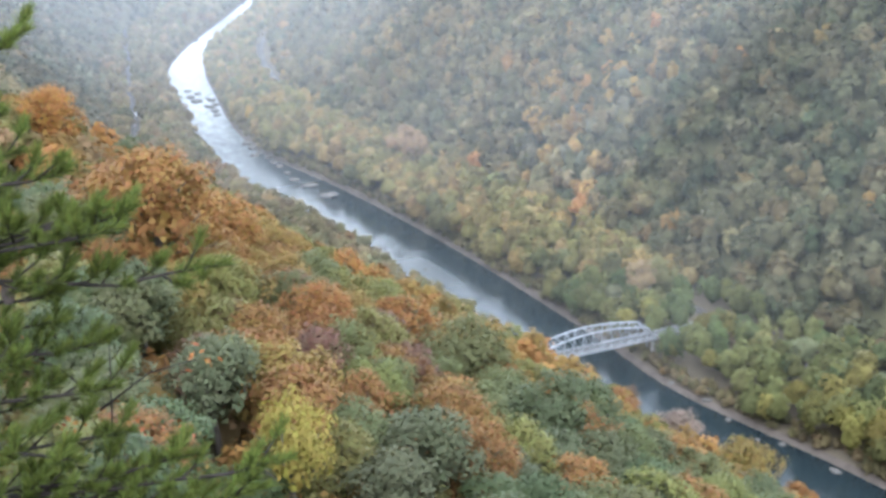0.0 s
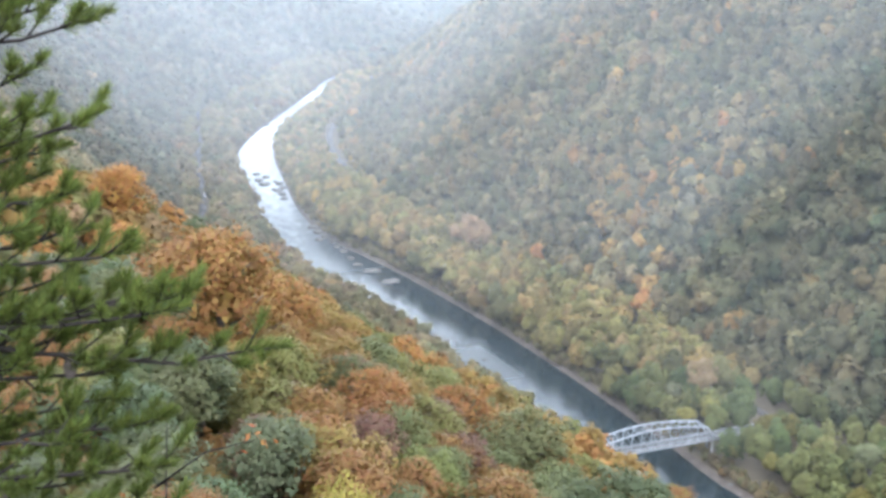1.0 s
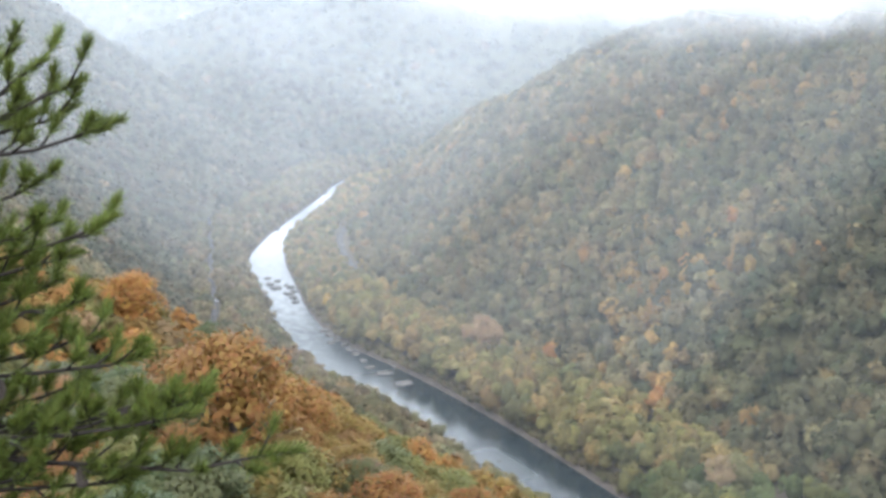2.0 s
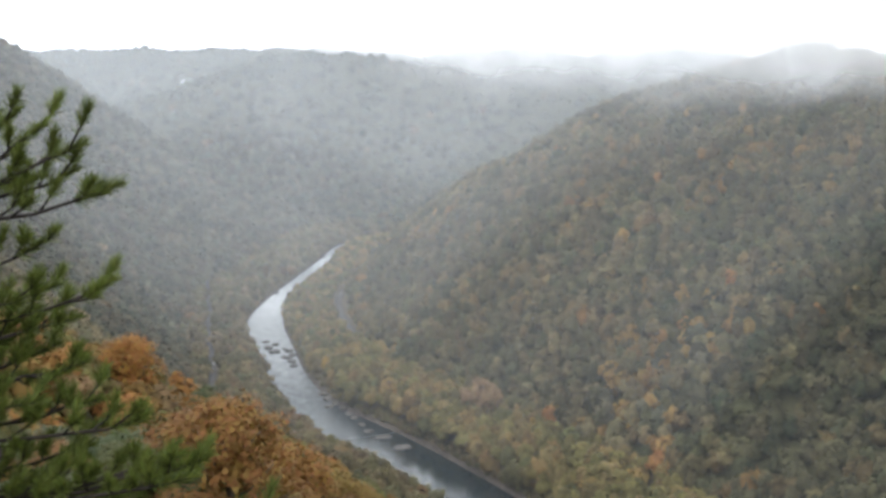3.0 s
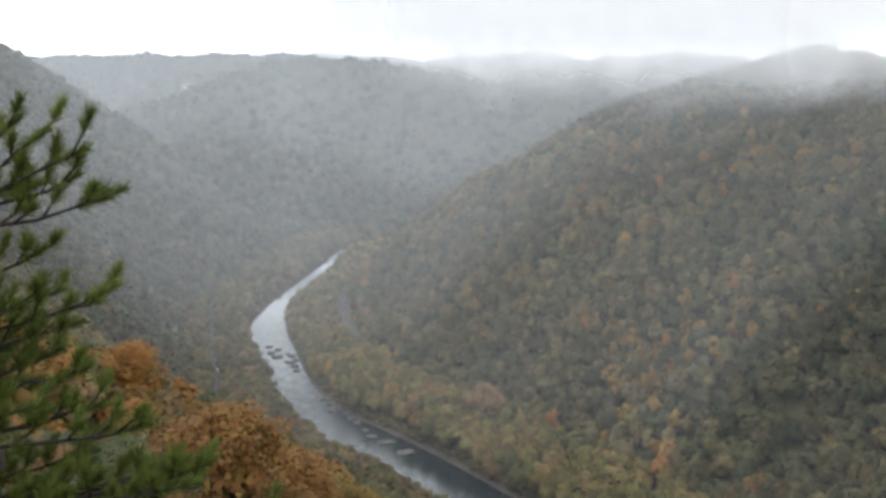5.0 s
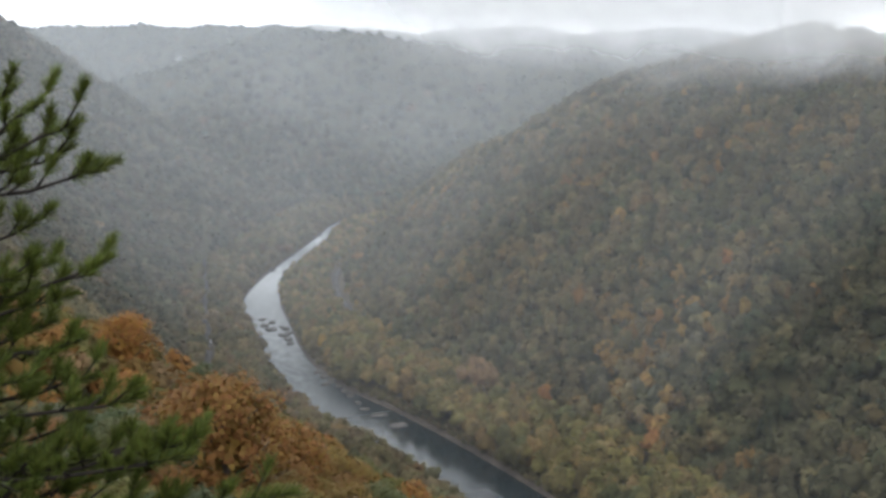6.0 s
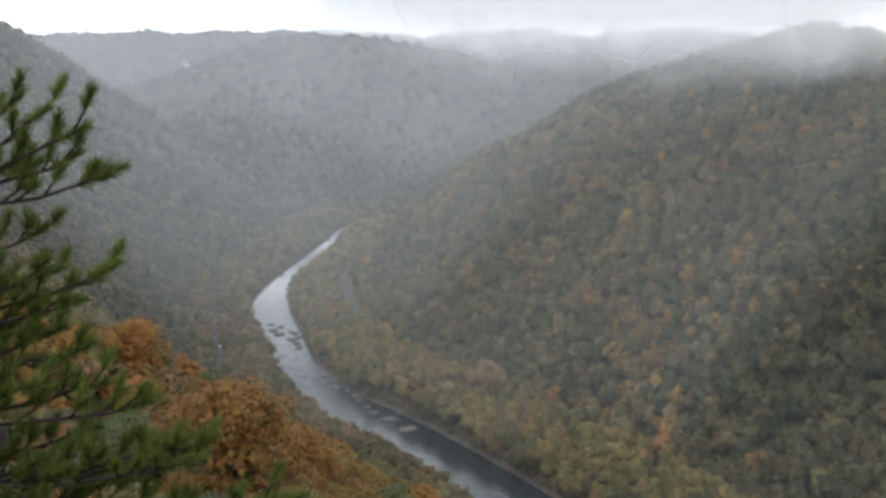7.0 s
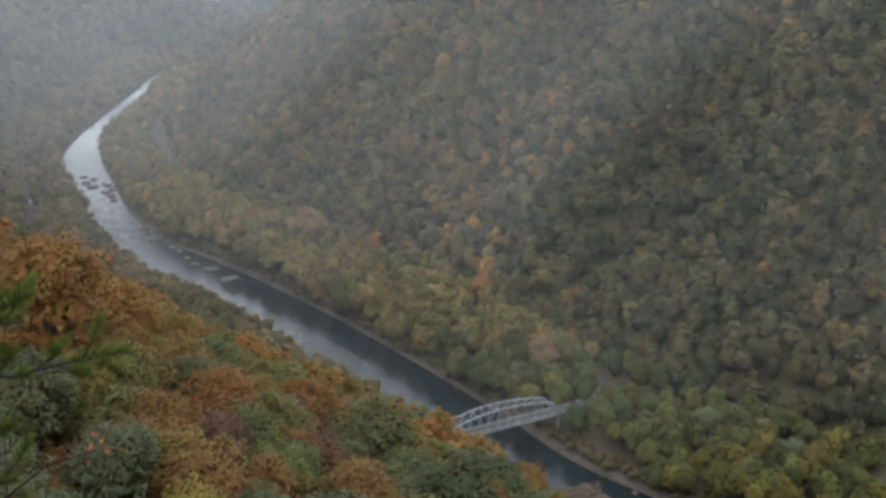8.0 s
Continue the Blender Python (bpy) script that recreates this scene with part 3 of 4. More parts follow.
        bar("pier_cap", ax * u - cr * 3.2 - up * 1.35, ax * u + cr * 3.2 - up * 1.35, 1.1, 0.9, CONCRETE, root)
    g = float(ground_height(np.array(left.x), np.array(left.y))) - left.z - 2
    bar("abutment", ax * -1.5 + up * g, ax * -1.5 - up * 0.6, 7.5, 3.0, CONCRETE, root, "concrete abutment")


build_bridge()


# ---------------------------------------------------------------- boulders, shed
def boulder(x, y, sx, sy, sz, seed, label, mat=ROCK):
    rnd = random.Random(seed)
    bm = bmesh.new()
    bmesh.ops.create_icosphere(bm, subdivisions=3, radius=1)
    turn = Matrix.Rotation(rnd.uniform(0, 6.28), 3, "Z")
    for v in bm.verts:
        c = v.co * 1.0
        k = 1 + 0.28 * noise.noise(c * 1.4 + Vector((seed * 3.1, 0, 0))) + 0.12 * noise.noise(c * 4 + Vector((0, seed, 0)))
        c = Vector((c.x, c.y, min(c.z, 0.55 + 0.1 * noise.noise(c * 2)))) * k
        v.co = turn @ Vector((c.x * sx, c.y * sy, c.z * sz))
    me = bpy.data.meshes.new("boulder")
    bm.to_mesh(me)
    bm.free()
    me.materials.append(mat)
    ob = new("boulder", me)
    ob.location = (x, y, max(float(ground_height(np.array(x), np.array(y))), 0.0) + sz * 0.12)
    return tagged(ob, label, "boulder", "boulders in the river")


for k, (x, y, sx, sy, sz) in enumerate([(-199, 1040, 5, 4, 3.2), (-188, 1044, 3.6, 3, 3), (-203, 1066, 4, 3, 2.6), (-193, 1052, 2.5, 2, 2), (-183, 1030, 3.5, 3, 2.6),
                                        (-207, 1054, 5, 3.4, 3), (-180, 1010, 4.5, 3.4, 3), (-176, 996, 3.6, 3, 2.4),
                                        (-186, 1022, 4.2, 3, 2.8), (-213, 1076, 3, 2.6, 2), (-231, 1508, 4, 3, 2.4), (-234, 1485, 3, 2.4, 2), (-244, 1290, 3, 2.6, 2), (-216, 1180, 2.6, 2.2, 2)]):
    boulder(x, y, sx, sy, sz, k + 1, "dark wet boulder breaking the rapids", WET_ROCK)
for k, (x, y, sx, sy, sz) in enumerate([(-99, 828, 3.4, 2.4, 1.6), (-88, 815, 6.0, 3.4, 1.7), (-74, 794, 6.0, 4.0, 2.0), (-112, 858, 3, 2.4, 2.0), (-141, 914, 4, 3, 2.6), (-136, 903, 4.5, 3, 2.4),
                                        (-129, 893, 4, 3, 2.2), (-132, 884, 3, 2.4, 1.8), (-122, 880, 3.6, 2.6, 2), (-117, 868, 2.8, 2.2, 1.8), (-105, 842, 3, 2, 1.6), (-12, 664, 1.6, 1.2, 0.5), (-33, 692, 1.8, 1.2, 0.5),
                                        (108, 507, 2.2, 1.6, 1.2), (114, 491, 1.6, 1.2, 0.9), (122, 474, 1.2, 1, 0.8), (146, 449, 2.4, 1.6, 1.1), (131, 470, 1.4, 1.1, 0.9), (96, 524, 1.5, 1.2, 1)]):
    boulder(x, y, sx, sy, sz, k + 31, "flat pale sandstone boulder at the water's edge")


def shed(x, y):
    z = float(ground_height(np.array(x), np.array(y)))
    root = tagged(new("trackside_shed"), "small white trackside shed beside the railway", "shed")
    root.matrix_world = pose(x, y, z - 0.2, 0, 0, 12)
    white = surface("white_paint", [(0.3, (0.68, 0.68, 0.67)), (0.7, (0.82, 0.82, 0.81))], 0.8, 0.6, 0.1, 6.0)
    bar("wall", (0, 0, 0), (0, 0, 2.6), 3.2, 4.0, white, root)
    bm = bmesh.new()
    for sgn in (-1, 1):
        beam(bm, (sgn * 0.95, -2.3, 2.95), (sgn * 0.95, 2.3, 2.95), 2.1, 0.12, (sgn * 0.35, 0, 1))
    part("roof", bm, STEEL, root, "grey metal roof")
    bar("door", (0.3, -2.03, 0.1), (0.3, -2.03, 2.1), 0.9, 0.06, BARK, root, "dark door")


shed(-229, 968)


# ---------------------------------------------------------------- trees below the overlook
def crown_mesh(seed, limbs=10, each=8, leaves=52, leaf=0.060):
    """A crown one metre in radius and two high about its middle: rounded limbs, each of clumps of small leaves."""
    rng = np.random.default_rng(seed)

    def unit(v):
        return v / np.linalg.norm(v, axis=-1, keepdims=True)
    ld = rng.normal(size=(limbs, 3))
    ld[:, 2] = np.abs(ld[:, 2]) * 1.2 - 0.4
    ld[0] = (0.1, 0, 1)
    ld = unit(ld)
    lc, lr = ld * rng.uniform(0.36, 0.62, (limbs, 1)), rng.uniform(0.34, 0.52, (limbs, 1, 1))
    cd = unit(rng.normal(size=(limbs, each, 3)) + ld[:, None] * 0.8 + np.array((0, 0, 0.3)))
    cc = lc[:, None] + cd * lr * rng.uniform(0.7, 1.0, (limbs, each, 1))
    n = unit(rng.normal(size=(limbs, each, leaves, 3)) + cd[:, :, None] * 0.8 + np.array((0, 0, 0.3)))
    p = (cc[:, :, None] + n * rng.uniform(0.18, 0.34, (limbs, each, 1, 1)) * rng.uniform(0.55, 1.12, (limbs, each, leaves, 1))).reshape(-1, 3)
    # leaves deep in the crown close the gaps between the limbs
    heart = unit(rng.normal(size=(420, 3))) * rng.uniform(0.2, 0.62, (420, 1))
    n = np.concatenate([n.reshape(-1, 3), unit(heart)])
    p = np.concatenate([p, heart])
    big = np.concatenate([np.ones((limbs * each * leaves, 1)), np.full((420, 1), 2.2)])
    nor = unit(n + rng.normal(size=p.shape) * 0.32 + np.array((0, 0, 0.25)))
    u = unit(np.cross(nor, rng.normal(size=p.shape)))
    v = np.cross(nor, u)
    s = big * leaf * rng.uniform(0.55, 1.3, (len(p), 1))
    tri = np.stack([p - u * s * 0.6 - v * s * 0.3, p + u * s * 0.6 - v * s * 0.35, p + v * s * 0.65], 1).reshape(-1, 3)
    me = bpy.data.meshes.new("crown")
    fill(me, tri, np.arange(len(tri)).reshape(-1, 3))
    me.polygons.foreach_set("use_smooth", np.ones(len(p), bool))
    sn = n * 0.25 + np.concatenate([np.repeat(cd.reshape(-1, 3), leaves, axis=0), heart]) * 0.55 + rng.normal(size=p.shape) * 0.15 + np.array((0, 0, 0.5))
    me.normals_split_custom_set_from_vertices(np.repeat(unit(sn), 3, axis=0))
    me.materials.append(LEAF_TREE)
    return me


def trunk_mesh(seed):
    rnd = random.Random(seed)
    bm = bmesh.new()
    lean = Vector((rnd.uniform(-0.06, 0.06), rnd.uniform(-0.06, 0.06), 0))
    tube(bm, [lean * k * k + Vector((0, 0, z)) for k, z in ((0, -0.1), (0.4, 0.3), (0.8, 0.6), (1, 0.86))], [0.032, 0.024, 0.017, 0.006], 7)
    for k in range(7):
        z, a, l = rnd.uniform(0.34, 0.72), k * 2.4 + rnd.uniform(-0.4, 0.4), rnd.uniform(0.14, 0.26)
        o = Vector((math.cos(a), math.sin(a), 0))
        tube(bm, [Vector((0, 0, z)) + lean * z, Vector((0, 0, z + 0.06)) + o * l * 0.5, Vector((0, 0, z + 0.17)) + o * l], [0.012, 0.008, 0.003], 5)
    me = bpy.data.meshes.new("trunk")
    bm.to_mesh(me)
    bm.free()
    me.materials.append(BARK)
    return me


CROWNS = [crown_mesh(100 + k) for k in range(6)]
TRUNKS = [trunk_mesh(300 + k) for k in range(4)]
TREE_RND = random.Random(5)


def tree(x, y, radius, height, colour, label, group="trees below the overlook"):
    z = float(ground_height(np.array(x), np.array(y)))
    root = tagged(new("tree"), label, "tree", group)
    root.matrix_world = pose(x, y, z - 0.3, 0, 0, TREE_RND.uniform(0, 360))
    t = mesh_part("trunk", TREE_RND.choice(TRUNKS), BARK, root)
    t.scale = (height, height, height)
    c = mesh_part("crown", TREE_RND.choice(CROWNS), LEAF_TREE, root)
    c.location = (0, 0, height * 0.64)
    c.scale = (radius, radius, height * 0.38)
    g = TREE_RND.uniform(0.9, 1.12)
    c.color = (*(v * g * TREE_RND.uniform(0.95, 1.05) for v in colour), 1)
    return root


OAK, MAPLE = "broad orange-brown oak in autumn leaf", "orange maple in full autumn colour"
GILT, RED, BRASS = "golden-olive tree half turned to autumn", "dark rust-red tree in autumn leaf", "yellow-green tree beginning to turn"
SAGE, DARK, OLIVE = "grey-green leafy tree on the slope", "dense dark green leafy tree", "olive green broad leafy tree"
KEY = [(-34, 150, 7.4, 21, C_BROWN, OAK), (-31, 172, 6.6, 18, C_AMBER, MAPLE), (-27, 152, 5.4, 13, C_OCHRE, GILT), (-23, 138, 4.8, 12, C_RUST, RED),
       (-18, 163, 5.6, 14, C_BROWN, OAK), (-19, 238, 6.0, 16, C_AMBER, MAPLE), (-13.2, 103, 3.8, 15, C_YELLOW, "bright yellow slender tree in autumn leaf"),
       (-9, 133, 4.8, 12, C_BROWN, "rust-orange oak in autumn leaf"), (-11, 172, 5.8, 14, C_LIME, BRASS), (-2, 118, 6.2, 14, C_SAGE, SAGE), (14, 160, 8.0, 17, C_GREEN, DARK),
       (3, 186, 7.2, 16, C_MOSS, OLIVE), (34, 244, 6.6, 14, C_BROWN, OAK), (46, 240, 6.8, 15, C_TAN, "pale tan tree turning bare"), (55, 218, 7.0, 18, C_OCHRE, GILT),
       (25, 262, 6.8, 11, C_TAN, "pale tan tree turning bare"), (-32, 130, 5.0, 13, C_SAGE, SAGE), (-80, 262, 7.4, 20, C_AMBER, "orange-red tree apart on the slope"),
       (-66, 268, 6.0, 15, C_GREEN, DARK), (-42, 164, 6.4, 15, C_BROWN, OAK), (8, 138, 5.6, 13, C_LIME, BRASS), (-25, 190, 5.4, 14, C_OCHRE, GILT),
       (36, 203, 6.0, 14, C_OCHRE, GILT), (-46, 186, 6.0, 13, C_MOSS, OLIVE), (22, 196, 6.5, 15, C_GREEN, DARK), (-38, 196, 5.6, 14, C_AMBER, MAPLE)]
for x, y, r, h, c, text in KEY:
    tree(x, y, r, h, c, text)

SLOPE_KINDS = [(C_SAGE, SAGE), (C_GREEN, DARK), (C_MOSS, OLIVE), (C_SAGE, SAGE), (C_LIME, BRASS), (C_BROWN, OAK), (C_OCHRE, GILT), (C_RUST, RED)]
X, Y, E_, S_ = scatter(-110, 90, 48, 192, 8.2, lambda x, y, e, s: (s < 0) & (e > 4) & (np.hypot(x, y) > 62) & (np.hypot(x, y) <= 192))
for x, y in zip(X, Y):
    if any(math.hypot(x - k[0], y - k[1]) < k[2] * 1.0 for k in KEY):
        continue
    if math.hypot(x + 12, y - 92) < 9:
        continue
    warm = x < 2 and y > 120 and -x < 0.27 * y
    c, text = SLOPE_KINDS[TREE_RND.choice((2, 5, 5, 6, 6, 4, 7) if warm else (0, 1, 1, 2, 2, 4, 1, 3, 5))]
    low = 0.55 if math.hypot(x + 11, y - 96) < 12 else 0.8 if -x > 0.27 * y else 1.0
    tree(float(x), float(y), TREE_RND.uniform(4.4, 6.0), TREE_RND.uniform(10.5, 14) * low, c, text)

# the autumn belt goes on past the brow of the slope
X, Y, E_, S_ = scatter(-110, 4, 190, 250, 11, lambda x, y, e, s: (s < 0) & (np.hypot(x, y) > 192) & (np.hypot(x, y) < 246) & (x < 2) & (-x < 0.27 * y) & roomy(x, y))
for x, y in zip(X, Y):
    c, text = SLOPE_KINDS[TREE_RND.choice((2, 1, 2, 4) if -x > 0.2 * y else (2, 2, 5, 5, 6, 6, 4))]
    tree(float(x), float(y), TREE_RND.uniform(5.2, 7.0), TREE_RND.uniform(12, 15), c, text)

# broad trees that stand out on the far bank
for x, y, r, h, c, text in [(-119, 912, 3.8, 17, C_GOLD, "small golden tree on the river bank"), (-25, 812, 13, 33, (0.200, 0.130, 0.070), "broad tan-orange tree on the river bank"),
                            (92, 594, 9.0, 25, (0.19, 0.130, 0.070), "tall tan-orange tree beside the bridge"), (101, 601, 8.5, 24, (0.150, 0.140, 0.052), "tall yellow-green tree beside the bridge"),
                            (78, 592, 6.5, 14, (0.125, 0.130, 0.070), "olive tree beside the bridge"), (135, 527, 7.5, 16, (0.175, 0.160, 0.055), "yellow-green tree on the river bank"),
                            (150, 517, 8.5, 17, (0.115, 0.125, 0.062), "olive green tree on the river bank"), (162, 500, 7.5, 16, (0.090, 0.112, 0.058), "green tree on the river bank"),
                            (122, 537, 5.5, 12, (0.15, 0.11, 0.075), "tan tree beside the bridge road"), (15, 712, 6.0, 14, C_GOLD, "golden tree on the river bank"),
                            (142, 506, 6.0, 13, (0.090, 0.112, 0.058), "green tree on the river bank"), (176, 486, 7.5, 16, (0.115, 0.125, 0.062), "olive green tree on the river bank"),
                            (160, 482, 6.0, 13, (0.085, 0.105, 0.058), "green tree on the river bank"), (172, 508, 7.0, 15, (0.150, 0.145, 0.060), "yellow-green tree on the river bank")]:
    tree(x, y, r, h, c, text, "broad trees on the far bank")


# ---------------------------------------------------------------- the pine beside the overlook
NEEDLE = foliage("pine_needles", True, 0.55, 0.6, 0.15, 0.3)
PINE_BARK = surface("pine_bark", [(0.3, (0.009, 0.008, 0.007)), (0.7, (0.030, 0.024, 0.021))], 25, 0.95, 0.6, 160, spec=0.1)
CONE = surface("pine_cone", [(0.3, (0.02, 0.016, 0.013)), (0.7, (0.07, 0.05, 0.04))], 60, 0.8, 0.5, 300)
# tips of the boughs and how steeply each rises from the trunk
UPPER = [(-1.39, 3.61, 249.8, 0.75), (-1.31, 3.59, 249.76, 0.55), (-1.2, 3.55, 249.71, 0.35), (-1.23, 3.59, 249.64, 0.25), (-1.12, 3.49, 249.59, 0.12),
         (-1.46, 3.74, 249.58, 0.1), (-1.3, 3.5, 249.45, 0.22), (-1.09, 3.44, 249.36, 0.24), (-1.3, 3.59, 249.32, 0.2), (-1.18, 3.4, 249.27, 0.12),
         (-1.29, 3.3, 249.33, 0.1), (-1.16, 3.4, 249.15, 0.16), (-1.29, 3.55, 249.16, 0.2), (-1.36, 3.4, 249.21, 0.1), (-0.99, 3.35, 249.01, 0.06),
         (-1.16, 3.5, 249.02, 0.12), (-1.25, 3.3, 249.07, 0.1), (-1.43, 3.64, 249.05, 0.1), (-1.19, 3.5, 248.89, 0.1), (-0.79, 3.2, 248.96, 0.2)]
LOWER = [(-0.57, 3.2, 248.81, 0.03), (-0.88, 3.3, 248.93, 0.15), (-0.82, 3.16, 248.92, 0.1), (-1.15, 3.4, 248.76, 0.1), (-1.0, 3.26, 248.71, 0.05),
         (-1.31, 3.5, 248.8, 0.1), (-1.24, 3.2, 248.72, 0.05), (-0.86, 3.15, 248.49, 0.04), (-0.92, 3.3, 248.55, 0.1), (-0.85, 3.21, 248.33, 0.12),
         (-0.64, 3.09, 248.33, 0.25), (-0.4, 2.99, 248.37, 0.2), (-0.47, 3.04, 248.26, 0.15), (-0.93, 3.01, 248.35, -0.1), (-1.1, 3.3, 248.38, 0.05),
         (-1.06, 3.4, 248.57, 0.08), (-1.07, 3.1, 248.57, 0.05), (-1.06, 3.3, 248.1, 0.1), (-0.82, 3.16, 248.19, 0.1), (-0.68, 3.21, 248.14, 0.15)]
CONES = (5, 14, 17, 20, 24, 27, 30)


def needles_along(verts, rnd, a, b, per_metre, length, spread=1.0):
    """Needles in spiralling pairs round a shoot from a to b: wide open below, closing to a brush at its tip."""
    d = b - a
    n = max(8, int(d.length * per_metre))
    ax = d.normalized()
    u = ax.orthogonal().normalized()
    v = ax.cross(u)
    for k in range(n):
        f = (k + rnd.random()) / n
        ang = k * 2.4 + rnd.uniform(-0.5, 0.5)
        out = u * math.cos(ang) + v * math.sin(ang)
        way = (out * spread * rnd.uniform(0.45, 1.0) * (1.15 - 0.6 * f) + ax * (0.45 + 0.75 * f) + Vector((0, 0, 0.28))).normalized()
        p = a + d * f
        l = length * rnd.uniform(0.65, 1.15)
        w = way.cross(Vector((rnd.uniform(-1, 1), rnd.uniform(-1, 1), rnd.uniform(-1, 1)))).normalized() * 0.0015
        q = p + way * l
        verts += [p - w, p + w, q + w * 0.5, q - w * 0.5]


def build_pine():
    rnd = random.Random(11)
    tx, ty = -2.0, 3.35
    g = float(ground_height(np.array(tx), np.array(ty)))
    root = tagged(new("pine_tree"), "tall green pine with needle tufts and dark cones", "tree")
    root.location = (tx, ty, g)
    base = Vector((tx, ty, g))
    bm = bmesh.new()
    tube(bm, [Vector((0, 0, z - g)) for z in (g - 0.5, g + 8, 243, 248, 250.2, 251.6)], [0.24, 0.2, 0.13, 0.085, 0.05, 0.012], 14)
    part("trunk", bm, PINE_BARK, root)
    for k, (x, y, z, lift) in enumerate(UPPER + LOWER):
        tip = Vector((x, y, z)) - base
        run = math.hypot(tip.x, tip.y)
        start = Vector((0, 0, tip.z - lift * run))
        side = Vector((-tip.y, tip.x, 0)).normalized() * rnd.uniform(-0.05, 0.05)
        pts = []
        for i in range(11):
            t = i / 10
            sag = Vector((0, 0, -0.07 * run)) * math.sin(t * math.pi) * t
            pts.append(start.lerp(tip, t) + side * math.sin(t * math.pi) + sag
                       + Vector((rnd.uniform(-1, 1), rnd.uniform(-1, 1), rnd.uniform(-1, 1))) * 0.011 * (0 < i < 10))
        wood_bm, verts = bmesh.new(), []
        tube(wood_bm, pts, [0.009 * (1 - 0.75 * i / 10) + 0.0015 for i in range(11)], 6)
        needles_along(verts, rnd, pts[9].lerp(pts[10], 0.1), pts[10], 1800, 0.040)
        count = max(6, int(run * 13))
        for j in range(count):
            t = 0.30 + 0.66 * (j + rnd.uniform(-0.35, 0.35)) / (count - 1)
            t = min(t, 0.97)
            i = min(int(t * 10), 9)
            p = pts[i].lerp(pts[i + 1], t * 10 - i)
            ax = (pts[i + 1] - pts[i]).normalized()
            lat = ax.cross(Vector((0, 0, 1))).normalized() * (1 if j % 2 else -1)
            l = rnd.uniform(0.04, 0.13) * (1.25 - 0.65 * t)
            way = (ax * rnd.uniform(0.1, 0.65) + lat * rnd.uniform(0.2, 1.0) + Vector((0, 0, rnd.uniform(-0.2, 0.5)))).normalized()
            mid = p + way * l
            end = mid + (way * 0.7 + ax * 0.15 + Vector((0, 0, rnd.uniform(0.05, 0.55)))).normalized() * rnd.uniform(0.035, 0.06)
            tube(wood_bm, [p, mid, end], [0.0045, 0.003, 0.002], 5)
            needles_along(verts, rnd, p.lerp(mid, 0.6), mid, 420, 0.038)
            needles_along(verts, rnd, mid, end, 2200, 0.041)
            if rnd.random() < 0.45:
                fork = mid + (way * 0.5 - lat * rnd.uniform(0.2, 0.9) + Vector((0, 0, rnd.uniform(0.0, 0.7)))).normalized() * rnd.uniform(0.04, 0.07)
                tube(wood_bm, [mid, fork], [0.003, 0.002], 5)
                needles_along(verts, rnd, mid.lerp(fork, 0.3), fork, 2100, 0.040)
        bough = part("branch", wood_bm, PINE_BARK, root)
        me = bpy.data.meshes.new("needles")
        fill(me, np.array([tuple(v) for v in verts]), np.arange(len(verts)).reshape(-1, 4))
        ob = mesh_part("needles", me, NEEDLE, bough, "bright green needle tufts")
        f = rnd.uniform(0.85, 1.15)
        ob.color = (0.062 * f, 0.078 * f, 0.015 * f, 1)
        if k in CONES:
            p = pts[rnd.choice((5, 6))]
            bm = bmesh.new()
            for ring in range(9):
                r = 0.017 * math.sin(0.5 + ring * 0.29) ** 0.8
                for q in range(8):
                    a = q * math.tau / 8 + ring * 0.4
                    c = p + Vector((math.cos(a) * r * 0.75, math.sin(a) * r * 0.75, -0.014 - ring * 0.0058))
                    m = Matrix.Translation(c) @ Matrix.Rotation(a, 4, "Z") @ Matrix.Diagonal((0.007, 0.005, 0.0035, 1))
                    bmesh.ops.create_icosphere(bm, subdivisions=1, radius=1, matrix=m)
            part("cone", bm, CONE, bough, "dark open pine cone")


build_pine()


# a young oak that reaches up beside the pine, with a few orange leaves left
def build_sapling():
    rnd = random.Random(21)
    x, y = -1.15, 4.0
    g = float(ground_height(np.array(x), np.array(y)))
    root = tagged(new("young_oak"), "slender young oak with sparse orange leaves", "tree")
    root.location = (x, y, g)
    top = 248.25 - g
    bm = bmesh.new()
    tube(bm, [(0, 0, -0.4), (0.1, 0.1, top * 0.5), (0.0, 0.0, top - 1.0), (0.05, 0, top)], [0.05, 0.02, 0.006, 0.002], 8)
    quads = []
    for k in range(7):
        z = top - rnd.uniform(0.05, 0.8)
        a = k * 2.3
        end = Vector((math.cos(a) * rnd.uniform(0.15, 0.42), math.sin(a) * 0.2, z + rnd.uniform(0.02, 0.16)))
        tube(bm, [(0, 0, z - 0.08), end * 0.5 + Vector((0, 0, z * 0.5)), end], [0.005, 0.003, 0.0015], 5)
        for j in range(16):
            p = end + Vector((rnd.gauss(0, 0.035), rnd.gauss(0, 0.035), rnd.gauss(0, 0.02)))
            u = Vector((rnd.gauss(0, 1), rnd.gauss(0, 1), rnd.gauss(0, 0.5))).normalized()
            v = u.cross(Vector((rnd.gauss(0, 1), rnd.gauss(0, 1), rnd.gauss(0, 1)))).normalized()
            l = rnd.uniform(0.008, 0.015)
            quads += [p - u * l, p + v * l * 0.5, p + u * l, p - v * l * 0.5]
    part("trunk", bm, PINE_BARK, root)
    me = bpy.data.meshes.new("leaves")
    fill(me, np.array([tuple(q) for q in quads]), np.arange(len(quads)).reshape(-1, 4))
    ob = mesh_part("leaves", me, LEAF_TREE, root, "sparse orange oak leaves")
    ob.color = (0.20, 0.078, 0.025, 1)


build_sapling()


